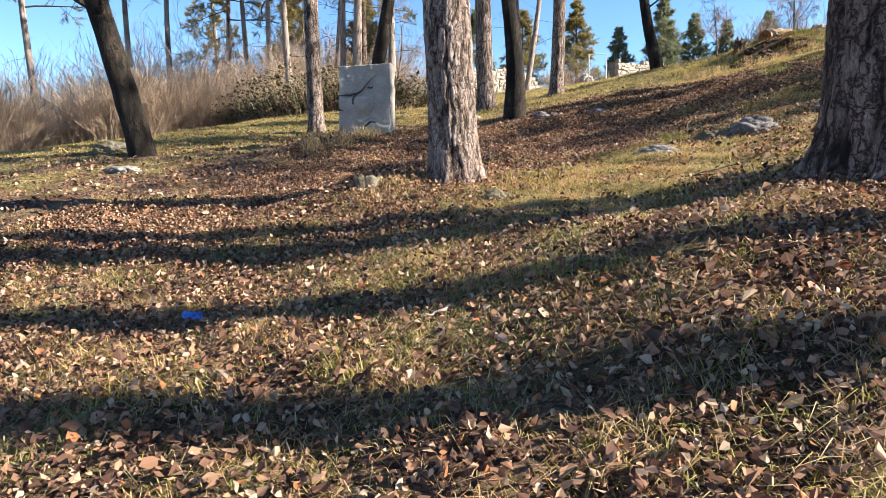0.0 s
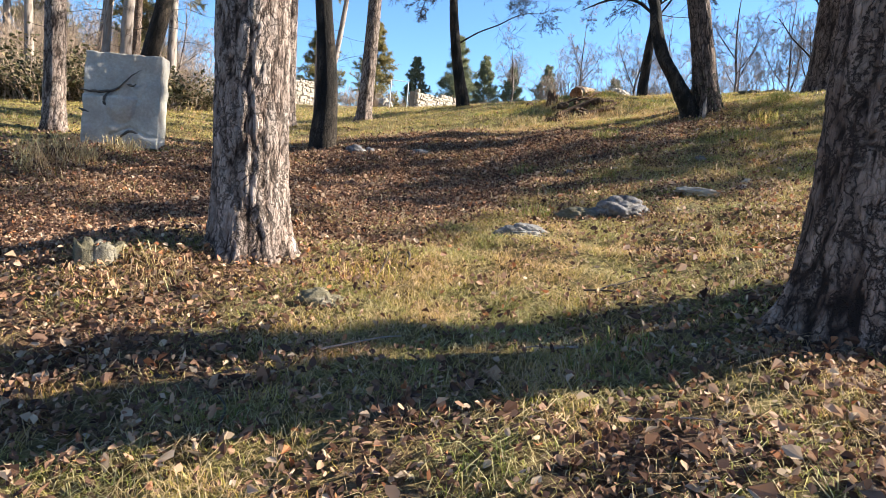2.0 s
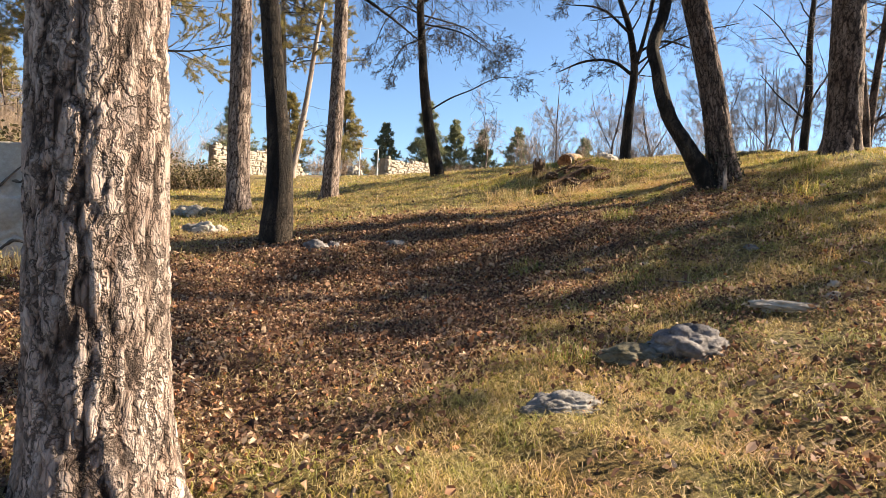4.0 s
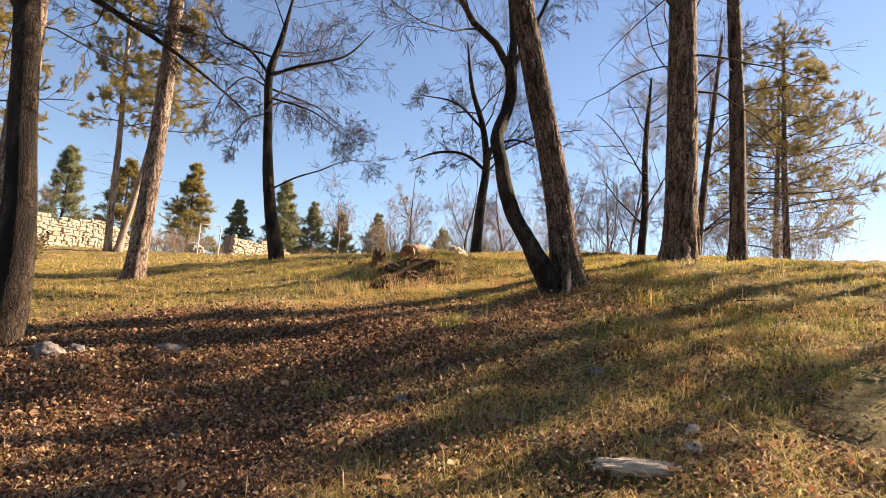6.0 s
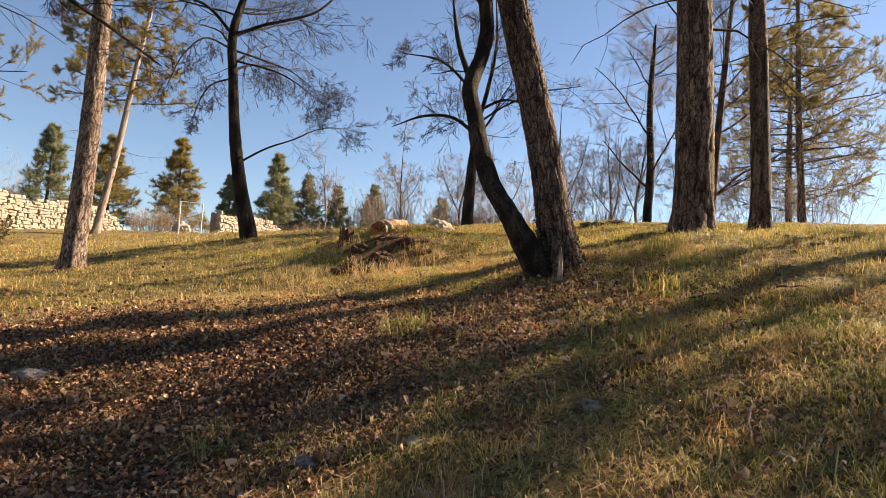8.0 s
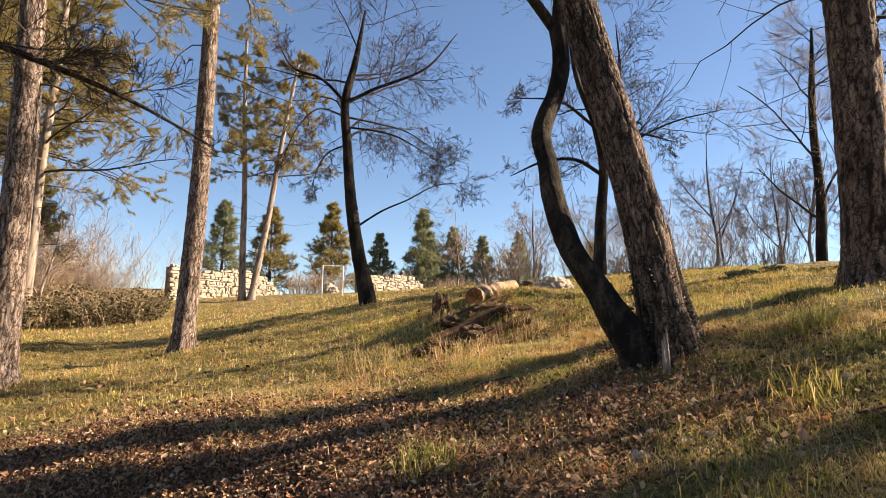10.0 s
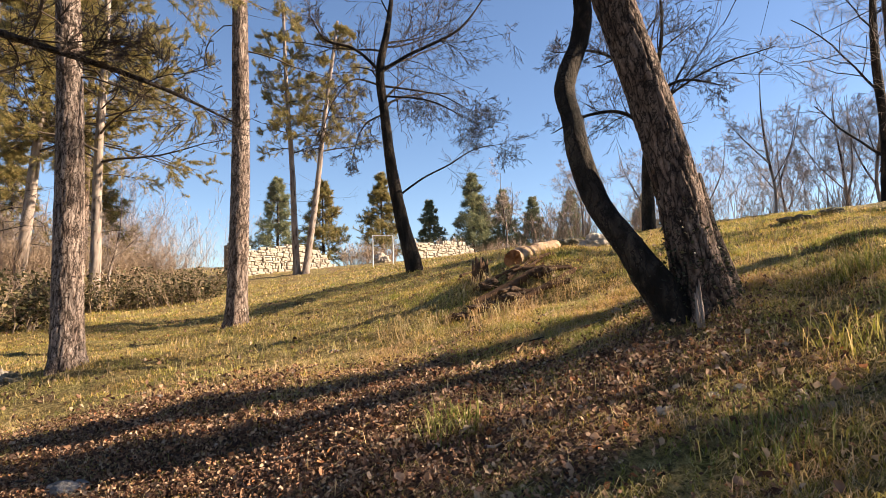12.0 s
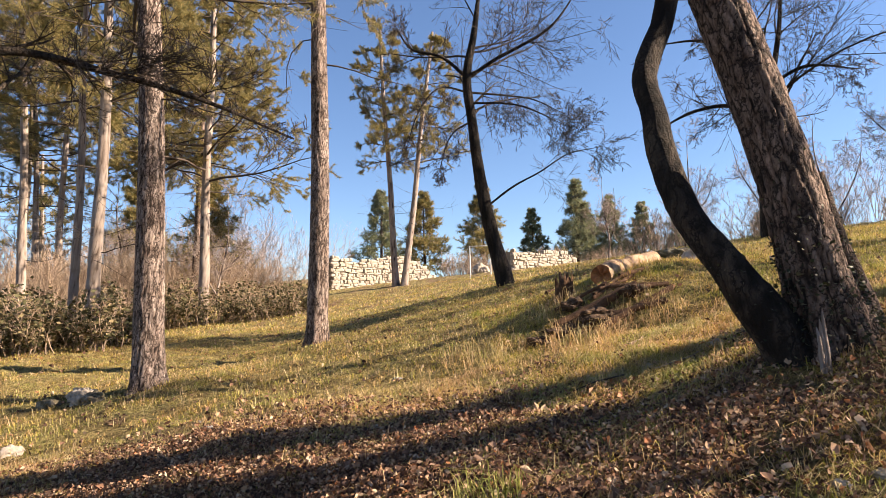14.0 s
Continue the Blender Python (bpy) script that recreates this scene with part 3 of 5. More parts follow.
def leaning_pair():
    """The leaning pine, with the bent hornbeam that grows from the same foot."""
    x, y = 7.95, 12.2
    rng = np.random.default_rng(21)
    t = thing("leaning_pine_tree", V_LABEL, "pine tree", x, y, up_at(x, y), "pines on the slope")
    line = smooth_line([(0.02, 0, -0.3), (-0.0, 0.0, 0.0), (-0.07, 0.01, 0.3), (-0.19, 0.04, 0.98), (-0.35, 0.08, 1.68), (-0.65, 0.15, 2.75), (-1.1, 0.25, 4.4), (-2.0, 0.4, 8), (-2.4, 0.5, 13)], 60)
    zz = line[:, 2]
    centre = lambda z: (float(np.interp(z, zz, line[:, 0])), float(np.interp(z, zz, line[:, 1])))
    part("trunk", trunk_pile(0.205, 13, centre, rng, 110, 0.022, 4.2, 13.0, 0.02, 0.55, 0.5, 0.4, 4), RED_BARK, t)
    wood, green = Pile(), Pile()
    a, ar = limbs_from(rng, centre, 0.05, 6, 12.6, 22, (2.6, 0.8), (-0.1, 0.5))
    b, br = sprout(rng, a, ar, 6, 0.25, 1.0, (0.4, 1.0), (0.25, 0.5), 5)
    c, cr = sprout(rng, b, br, 4, 0.3, 1.0, (0.4, 1.0), (0.3, 0.6), 3)
    for q, r, k in ((a, ar, 6), (b, br, 4), (c, cr, 3)):
        tubes(wood, q, r, k)
    part("branch_crown", wood, TWIG, t)
    tufts(green, rng, np.concatenate([c[:, -1], b[:, -1]]), unit(np.concatenate([c[:, -1] - c[:, 0], b[:, -1] - b[:, 0]])), 16, 0.16, 0.006)
    part("needle_crown", green, NEEDLES, t)
    ivy = Pile()
    n = 900
    th, z = rng.uniform(0, 6.28, n), np.abs(rng.normal(0, 0.42, n))
    cx = np.interp(z, zz, line[:, 0])
    rr = 0.225 + 0.13 * np.exp(-z / 0.2) + rng.uniform(-0.02, 0.02, n)
    leaf_cards(ivy, rng, np.stack([cx + np.cos(th) * rr, np.sin(th) * rr, z], 1), 0.03)
    n = 40
    z = rng.uniform(0.4, 2.2, n)
    th = rng.normal(0.2, 0.5, n)
    leaf_cards(ivy, rng, np.stack([np.interp(z, zz, line[:, 0]) + np.cos(th) * 0.2, np.interp(z, zz, line[:, 1]) + np.sin(th) * 0.2, z], 1), 0.035)
    part("ivy", ivy, IVY, t, "dark green ivy leaves")
    # root flare to the sunny side and a splintered stub before it
    flare = smooth_line([(0.02, 0.1, 1.15), (0.12, 0.1, 0.7), (0.24, 0.09, 0.3), (0.4, 0.06, -0.2)], 16)
    part("root", stem_pile(flare, np.linspace(0.05, 0.1, 16), 14, 0.12, 4), RED_BARK, t)
    stub = Pile()
    for k in range(3):
        tubes(stub, smooth_line([(-0.33 + 0.02 * k, -0.36, -0.15), (-0.335 + 0.02 * k, -0.35, 0.08), (-0.335 + 0.021 * k, -0.34, 0.12 + 0.05 * (k * 7 % 3))], 6)[None], np.array([[0.016, 0.015, 0.018, 0.012, 0.011, 0.003]]), 5)
    part("splintered_stub", stub, PALE_BARK, t, "pale splintered stub of wood")
    h = thing("bent_hornbeam", "dark bent stem growing out from the foot of the leaning pine", "bare tree", x, y, up_at(x, y), "leafless trees")
    main = smooth_line([(-0.2, 0.02, -0.3), (-0.3, 0.03, 0.0), (-0.45, 0.07, 0.24), (-0.63, 0.18, 0.57), (-0.8, 0.31, 0.92), (-0.88, 0.46, 1.34), (-0.885, 0.6, 1.75), (-0.885, 0.75, 2.1), (-0.81, 0.82, 2.31), (-0.66, 0.88, 2.62), (-0.6, 0.88, 3.05), (-0.64, 0.88, 3.33)], 64)
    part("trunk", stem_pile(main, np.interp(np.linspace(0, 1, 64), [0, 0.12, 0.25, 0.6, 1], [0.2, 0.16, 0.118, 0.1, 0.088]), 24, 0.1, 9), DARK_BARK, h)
    wood, twigs = Pile(), Pile()
    forks = [smooth_line([(-0.64, 0.88, 3.28), (-0.95, 0.9, 3.66), (-1.4, 0.95, 3.92), (-1.6, 1.0, 4.25), (-2.2, 1.2, 5.2), (-2.8, 1.3, 6.2)], 9),
             smooth_line([(-0.64, 0.88, 3.28), (-0.6, 0.9, 3.8), (-0.7, 1.0, 4.8), (-0.9, 1.1, 6.2), (-1.0, 1.1, 7.4)], 9),
             smooth_line([(-0.64, 0.88, 3.28), (-0.3, 0.95, 3.9), (0.2, 1.1, 4.9), (0.8, 1.3, 6.0)], 9)]
    for k, f in enumerate(forks):
        rad = np.linspace((0.06, 0.07, 0.045)[k], 0.012, 9)[None]
        tubes(wood, f[None], rad, 8)
        bare_crown(rng, wood, twigs, f[None], rad, (10, 8, 6, 4), (0.5, 1.1), (0.3, 0.6), 0.03, 0.2)
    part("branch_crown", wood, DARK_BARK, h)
    part("twig_crown", twigs, TWIG, h)
    iv = Pile()
    n = 260
    k = rng.integers(2, 16, n)
    leaf_cards(iv, rng, main[k] + unit(rng.normal(size=(n, 3))) * np.interp(np.linspace(0, 1, 64), [0, 0.12, 0.25, 1], [0.205, 0.165, 0.125, 0.095])[k][:, None], 0.03)
    part("ivy", iv, IVY, h, "dark green ivy leaves")


leaning_pair()

# leafless trees
bare_tree("hornbeam_tree", "dark smooth-barked tree with mossy foot among fallen leaves", 1.43, 13.25,
          [[(0.0, 0, -0.25, 0.24), (-0.02, 0.01, 0.05, 0.185), (0.0, 0, 0.57, 0.142), (-0.02, 0.01, 1.23, 0.128), (-0.12, 0.05, 2.17, 0.122), (-0.22, 0.09, 3.13, 0.12), (-0.29, 0.11, 3.75, 0.118), (-0.25, 0.12, 5.0, 0.1), (-0.1, 0.2, 7.0, 0.07), (0.0, 0.3, 9.0, 0.03)],
           [(-0.25, 0.1, 3.4, 0.075), (-0.48, 0.18, 3.8, 0.068), (-0.7, 0.26, 4.3, 0.06), (-1.2, 0.5, 6.0, 0.035), (-1.4, 0.6, 7.5, 0.015)],
           [(-0.25, 0.1, 3.8, 0.04), (0.1, 0.3, 3.95, 0.036), (0.8, 0.7, 3.9, 0.03), (1.6, 1.2, 3.75, 0.02), (2.4, 1.6, 3.45, 0.01)]], 31, (9, 8, 6, 3), (0.2, 0.42), t0=0.45)
bare_tree("leaning_hornbeam", "slim leaning tree with a wide layered spread of bare drooping twigs", 7.2, 24.5,
          [[(0.05, 0, -0.3, 0.26), (0, 0, 0.03, 0.2), (-0.28, 0.06, 1.24, 0.17), (-0.56, 0.13, 2.85, 0.145), (-0.72, 0.18, 4.45, 0.13), (-0.82, 0.2, 5.8, 0.12), (-0.6, 0.2, 6.9, 0.08), (-0.35, 0.2, 8.6, 0.03)],
           [(-0.8, 0.2, 5.7, 0.054), (0.0, 0.1, 6.2, 0.048), (0.63, -0.1, 6.45, 0.041), (1.34, -0.3, 6.8, 0.031), (2.3, -0.4, 8.0, 0.010)],
           [(-0.8, 0.2, 5.7, 0.048), (-1.55, 0.2, 6.35, 0.041), (-2.3, 0.3, 6.6, 0.031), (-2.8, 0.4, 7.4, 0.010)],
           [(-0.42, 0.1, 2.1, 0.031), (0.3, -0.1, 2.6, 0.027), (1.0, -0.2, 2.95, 0.020), (1.7, -0.4, 3.35, 0.014), (2.5, -0.5, 3.5, 0.006)],
           [(-0.8, 0.2, 5.3, 0.034), (0.24, 0.5, 5.3, 0.027), (1.0, 0.7, 5.25, 0.020), (1.9, 0.9, 4.9, 0.006)],
           [(-0.75, 0.18, 5.0, 0.031), (0.5, -0.4, 4.7, 0.024), (1.7, -0.7, 4.0, 0.006)],
           [(-0.78, 0.2, 5.3, 0.031), (-1.6, -0.2, 5.3, 0.024), (-2.1, -0.4, 4.7, 0.017), (-2.5, -0.5, 3.6, 0.006)],
           [(-0.7, 0.18, 4.5, 0.027), (-1.2, 0.5, 4.3, 0.020), (-1.7, 0.7, 3.1, 0.006)]], 33, (9, 6, 5, 3), (0.35, 0.62), t0=0.45, rise=-0.05, angles=(0.45, 1.2), fine=0.0045)
bare_tree("wild_cherry", "slender forked leafless tree behind the crest", 13.43, 22.96,
          [[(0, 0, -0.3, 0.2), (0, 0, 0.1, 0.165), (0.04, -0.03, 1.7, 0.14), (0.12, -0.06, 3.1, 0.12), (-0.1, 0.06, 4.5, 0.095), (-0.45, 0.25, 5.6, 0.07), (-0.75, 0.4, 7.4, 0.02)],
           [(0.08, -0.04, 2.9, 0.06), (-0.6, 0.25, 3.35, 0.05), (-1.3, 0.6, 3.35, 0.04), (-2.3, 1.0, 2.9, 0.01)],
           [(0.1, -0.05, 3.0, 0.075), (0.4, -0.15, 4.3, 0.065), (0.6, -0.25, 5.8, 0.04), (0.5, -0.25, 7.4, 0.015)],
           [(0.1, 0, 3.6, 0.05), (1.0, -0.3, 4.1, 0.04), (2.2, -0.6, 3.9, 0.01)],
           [(-0.1, 0, 4.3, 0.05), (-1.0, 0.4, 5.1, 0.04), (-2.2, 0.8, 5.2, 0.01)]], 35, (10, 6, 5, 3), (0.32, 0.58), t0=0.4, rise=0.0, fine=0.0045)
bare_tree("leaning_dark_tree", "dark leaning trunk at the edge of the leaf-covered hollow", -5.6, 12.0,
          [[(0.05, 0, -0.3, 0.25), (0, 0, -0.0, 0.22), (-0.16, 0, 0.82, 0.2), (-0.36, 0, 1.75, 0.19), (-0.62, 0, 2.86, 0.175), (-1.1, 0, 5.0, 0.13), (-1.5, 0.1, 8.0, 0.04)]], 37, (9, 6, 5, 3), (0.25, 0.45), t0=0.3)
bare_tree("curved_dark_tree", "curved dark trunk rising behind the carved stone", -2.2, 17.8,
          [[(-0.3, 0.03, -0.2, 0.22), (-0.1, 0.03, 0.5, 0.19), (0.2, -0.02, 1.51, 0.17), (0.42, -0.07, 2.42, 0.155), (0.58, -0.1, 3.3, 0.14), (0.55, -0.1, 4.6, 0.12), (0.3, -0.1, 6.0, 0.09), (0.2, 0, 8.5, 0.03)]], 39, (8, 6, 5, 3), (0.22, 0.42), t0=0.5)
bare_tree("crest_tree", "slim leafless tree on the crest beside the tall pine", 15.5, 15.9,
          [[(0, 0, -0.3, 0.12), (0.0, 0, 0.1, 0.1), (-0.15, 0.05, 1.6, 0.09), (-0.5, 0.1, 3.4, 0.08), (-0.6, 0.15, 5.2, 0.09), (-0.8, 0.2, 8.5, 0.03)],
           [(0.3, 0.2, -0.2, 0.1), (0.45, 0.2, 1.6, 0.085), (0.8, 0.3, 3.4, 0.07), (1.2, 0.3, 6.5, 0.03)]], 41, (12, 8, 6, 4), (0.26, 0.48), t0=0.25, bark=RED_BARK)
bare_tree("crest_tree", "twiggy leafless tree beyond the crest", 17.5, 19.5,
          [[(0, 0, -0.3, 0.14), (0.0, 0, 0.1, 0.12), (0.15, 0.05, 1.6, 0.1), (0.1, 0.1, 3.4, 0.08), (0.3, 0.15, 6.2, 0.03)]], 42, (14, 8, 6, 4), (0.3, 0.55), t0=0.15, twig=PALE_TWIG)

small = bare_tree("small_bare_tree", "small forked leafless tree on the skyline", 19.0, 25.0,
                  [[(0, 0, -0.3, 0.060), (0.0, 0, 0.05, 0.051), (0.1, 0.05, 1.0, 0.042), (-0.15, 0.0, 2.2, 0.033), (-0.35, -0.1, 3.6, 0.021), (-0.3, -0.1, 4.9, 0.006)],
                   [(0.08, 0.05, 0.9, 0.030), (0.6, 0.2, 1.8, 0.024), (1.1, 0.2, 2.9, 0.017), (1.3, 0.1, 4.0, 0.006)],
                   [(-0.1, 0.0, 1.9, 0.027), (-0.8, 0.1, 2.6, 0.021), (-1.5, 0.2, 3.4, 0.006)],
                   [(0.0, 0.0, 1.3, 0.021), (0.1, -0.7, 2.2, 0.017), (0.0, -1.2, 3.2, 0.006)]], 44, (7, 6, 4, 3), (0.35, 0.360), group="small trees on the skyline", t0=0.35, sides=10, rise=0.05, bark=PALE_BARK, twig=PALE_TWIG, steps=20, fine=0.005)
for x, y, turn, size in ((22.0, 24.0, 70, 1.1), (17.2, 29.5, 160, 0.9), (24.5, 28.0, 230, 1.2), (20.5, 31.5, 300, 1.0), (14.8, 30.5, 40, 0.8), (28.0, 25.5, 120, 1.2), (-3.6, 34.2, 200, 1.0), (-8.8, 37.0, 20, 1.3), (26.0, 33.0, 10, 1.1), (12.5, 33.5, 270, 0.7)):
    copy_thing(small, Matrix.LocRotScale((x, y, up_at(x, y)), Euler((0, 0, radians(turn))), (size, size, size)))

# further pines of the slope
FAR = dict(sides=20, dz=0.2, detail=5.0, depth=0.03, plates=6, dead=8, needles=30, width=0.006, spread=11)
pine("pine_tree", "dark-trunked pine on the crest", 12.6, 12.75, 0.17, 15, (-0.017, 0.035), (10, 0), 51, limb_count=14, bark=RED_BARK, **FAR)
pine("pine_tree", "broad-crowned pine beyond the crest", 30.5, 22.4, 0.2, 12.5, (-0.05, 0.0), (3.6, 0), 52, limb_len=(4.8, 1.6), limb_count=46, bark=RED_BARK, **FAR)
pine("pine_tree", "broad-crowned pine beyond the crest", 36.0, 26.3, 0.22, 13, (0.0, 0.0), (2.8, 0), 53, limb_len=(4.8, 1.6), limb_count=46, bark=RED_BARK, **FAR)
pine("pine_tree", "one of two thin pines before the ruined wall", 3.3, 41.5, 0.2, 14.5, (-0.045, 0.0), (6.5, 0), 54, bark=PALE_BARK, limb_len=(2.6, 1.0), **FAR)
pine("pine_tree", "one of two thin pines before the ruined wall", 3.75, 41.3, 0.2, 14, (0.13, 0.0), (6.5, 0), 55, bark=PALE_BARK, limb_len=(2.6, 1.0), **FAR)
pine("pine_tree", "pale-barked pine at the edge of the scrub", -6.9, 33.7, 0.25, 16, (0.12, 0.0), (6.0, 0), 56, bark=PALE_BARK, limb_len=(4.2, 1.2), limb_count=44, **dict(FAR, needles=40, width=0.009))
pine("pine_tree", "pine with yellowish needles at the edge of the scrub", -3.7, 32.5, 0.22, 15, (0.03, 0.0), (5.4, 0), 57, bark=PALE_BARK, limb_len=(4.8, 1.2), limb_count=46, **dict(FAR, needles=40, width=0.009))
pine("pine_tree", "slim dark pine among the brambles", -6.2, 38.2, 0.22, 15, (0.04, 0.0), (5.5, 0), 68, bark=MID_BARK, limb_len=(3.4, 1.2), **FAR)
pine("pine_tree", "thin pale pine at the edge of the scrub", -10.5, 34.5, 0.17, 15, (0.02, 0.0), (6.0, 0), 58, bark=PALE_BARK, limb_len=(3.6, 1.2), **FAR)
pine("pine_tree", "thin pale pine at the edge of the scrub", -13.8, 37.0, 0.17, 16, (0.04, 0.0), (6.0, 0), 59, bark=PALE_BARK, limb_len=(3.6, 1.2), **FAR)
pine("pine_tree", "one of two pale pines behind the carved stone", -4.0, 25.3, 0.2, 15, (0.03, 0.0), (6.5, 0), 60, bark=PALE_BARK, limb_len=(3.2, 1.2), **FAR)
pine("pine_tree", "one of two pale pines behind the carved stone", -4.6, 25.4, 0.14, 14, (0.02, 0.0), (6.5, 0), 61, bark=PALE_BARK, limb_len=(3.0, 1.0), **FAR)
pine("pine_tree", "thin pale pine among brown scrub", -20.6, 30.0, 0.2, 15, (0.0, 0.0), (7, 0), 62, bark=PALE_BARK, **FAR)
pine("pine_tree", "thin pale pine among brown scrub", -16.2, 34.5, 0.18, 15, (0.05, 0.0), (8, 0), 63, bark=PALE_BARK, **FAR)
pine("pine_tree", "thin pale pine among brown scrub", -18.4, 35.0, 0.2, 16, (-0.01, 0.0), (8, 0), 64, bark=PALE_BARK, **FAR)
pine("pine_tree", "thin pale pine among brown scrub", -11.9, 35.5, 0.17, 15, (-0.04, 0.0), (7, 0), 65, bark=PALE_BARK, **FAR)
pine("pine_tree", "pine before the scrub beside the carved stone", -7.3, 27.5, 0.16, 14, (-0.03, 0.0), (7, 0), 66, bark=PALE_BARK, **FAR)
pine("pine_tree", "pine with yellowish needles in the scrub", -17.5, 44.5, 0.2, 10, (0.0, 0.0), (2.6, 0), 67, bark=PALE_BARK, limb_len=(2.8, 0.8), **FAR)

# unseen bushy and tall pines down the sunny side, added to shade the slope
young = pine("young_pine", "bushy young pine out of view, added to shade the slope", 16.8, 8.8, 0.12, 8, (0.0, 0.0), (2.3, 0), 71, group="young pines", sides=16, dz=0.2, detail=2, dead=0, limb_len=(2.2, 0.6), limb_count=16, needles=9, width=0.008)
copy_thing(young, Matrix.LocRotScale((17.0, 10.2, up_at(17.0, 10.2)), Euler((0, 0, 1.1)), (1, 1, 1)))
copy_thing(young, Matrix.LocRotScale((18.8, 7.2, up_at(18.8, 7.2)), Euler((0, 0, 2.0)), (1.05, 1.05, 1.05)))
side = pine("pine_tree", "tall pine out of view, added to shade the slope", 7.9, 3.1, 0.22, 15, (0.01, 0.0), (6.0, 0), 70, sides=20, dz=0.2, detail=5)
for x, y, turn, size in ((10.6, 1.7, 80, 1.05), (9.5, 4.8, 200, 1.0), (21.5, 9.0, 300, 1.0)):
    copy_thing(side, Matrix.LocRotScale((x, y, up_at(x, y)), Euler((0, 0, radians(turn))), (size, size, size)))


def spruce(x, y, tall, seed, mat=SPRUCE, label="young dark green conifer behind the crest"):
    rng = np.random.default_rng(seed)
    t = thing("conifer", label, "conifer", x, y, up_at(x, y), "conifers behind the crest")
    centre = straight((0, 0), 0.02, seed)
    part("trunk", trunk_pile(0.02 * tall, tall, centre, rng, 8, 0.5, 0.6, 4, 0.0, 0.2, 0.9), RED_BARK, t)
    wood, green = Pile(), Pile()
    a, ar = limbs_from(rng, centre, 0.03, 0.6, tall * 0.98, 70, (tall * 0.36, 0.25), (-0.15, 0.5), 6, 0.0, 0.14)
    b, br = sprout(rng, a, ar, 11, 0.15, 1.0, (0.5, 1.1), (0.22, 0.5), 4, 0.12, 0.14)
    tubes(wood, a, ar, 4)
    tubes(wood, b, br, 3)
    part("branch_crown", wood, TWIG, t)
    pos = np.concatenate([b[:, -1], b[:, 1], b[:, 2], a[:, -1], a[:, -2]])
    way = unit(np.concatenate([b[:, -1] - b[:, 0], b[:, 1] - b[:, 0], b[:, 2] - b[:, 0], a[:, -1] - a[:, 0], a[:, -2] - a[:, 0]]))
    tufts(green, rng, pos, way, 14, 0.042 * tall, 0.017)
    part("needle_crown", green, mat, t)
    return t


for k, (x, y, h) in enumerate(((18.6, 65.0, 9.0), (14.6, 66.0, 6.2), (21.8, 65.5, 7.6), (24.3, 64.0, 6.8), (27.5, 62.5, 7.4), (0.5, 66.0, 8.4), (20.2, 69.0, 7.5), (32.5, 58.0, 6.5))):
    spruce(x, y, h, 80 + k)
for k, (x, y, h) in enumerate(((9.4, 59.0, 7.6), (4.6, 58.0, 7.0), (-6.5, 41.5, 6.8), (-12.5, 46.0, 8.5))):
    spruce(x, y, h, 95 + k, NEEDLES, "conifer with yellowish needles behind the ruined wall")


# ---- scrub ----
def thicket(seed, stems, tall, spread, mat, leaves=0, leaf_mat=None, twigs=5):
    rng = np.random.default_rng(seed)
    p = Pile()
    n = 6
    pts = np.zeros((stems, n, 3))
    a, r = rng.uniform(0, 6.28, stems), spread * np.sqrt(rng.uniform(0, 1, stems))
    pts[:, 0] = np.stack([np.cos(a) * r, np.sin(a) * r, np.full(stems, -0.15)], 1)
    d = unit(np.stack([np.cos(a) * 0.25, np.sin(a) * 0.25, np.ones(stems)], 1) + rng.normal(0, 0.18, (stems, 3)))
    ln = tall * rng.uniform(0.5, 1.1, stems)
    for k in range(1, n):
        pts[:, k] = pts[:, k - 1] + d * (ln / (n - 1))[:, None]
        d = unit(d + rng.normal(0, 0.12, d.shape))
    rad = np.linspace(1, 0.3, n)[None] * rng.uniform(0.01, 0.02, (stems, 1))
    tubes(p, pts, rad, 4)
    b, br = sprout(rng, pts, rad, twigs, 0.25, 1.0, (0.3, 0.8), (0.2, 0.45), 4, 0.15, 0.12, 0.6)
    c, cr = sprout(rng, b, br, 3, 0.2, 1.0, (0.3, 0.8), (0.3, 0.6), 3, 0.1, 0.1, 0.7)
    tubes(p, b, np.maximum(br, 0.007), 3)
    tubes(p, c, np.maximum(cr, 0.005), 3)
    g = None
    if leaves:
        g = Pile()
        src = np.concatenate([b.reshape(-1, 3), c.reshape(-1, 3)])
        leaf_cards(g, rng, src[rng.integers(0, len(src), leaves)] + rng.normal(0, 0.08, (leaves, 3)), 0.11)
    return p, g


def shrub_kind(name, label, seed, stems, tall, spread, mat, group, leaves=0, leaf_mat=None):
    t = thing(name, label, "shrub", 0, 0, 0, group)
    p, g = thicket(seed, stems, tall, spread, mat, leaves, leaf_mat)
    part("cane_clump", p, mat, t)
    if g:
        part("leaf_cover", g, leaf_mat, t)
    return t


def strew(first, places, seed):
    rng = random.Random(seed)
    for k, (x, y) in enumerate(places):
        s = rng.uniform(0.8, 1.25)
        m = Matrix.LocRotScale((x, y, up_at(x, y)), Euler((0, 0, rng.uniform(0, 6.28))), (s, s, s * rng.uniform(0.85, 1.15)))
        if k == 0:
            first.matrix_basis = m
        else:
            copy_thing(first, m)


def belt(seed, count, a, b, depth):
    """Places along a line from a to b, spread to both sides."""
    rng = random.Random(seed)
    out = []
    for k in range(count):
        f = (k + rng.random()) / count
        out.append((a[0] + (b[0] - a[0]) * f + rng.uniform(-depth, depth), a[1] + (b[1] - a[1]) * f + rng.uniform(-depth, depth)))
    return out


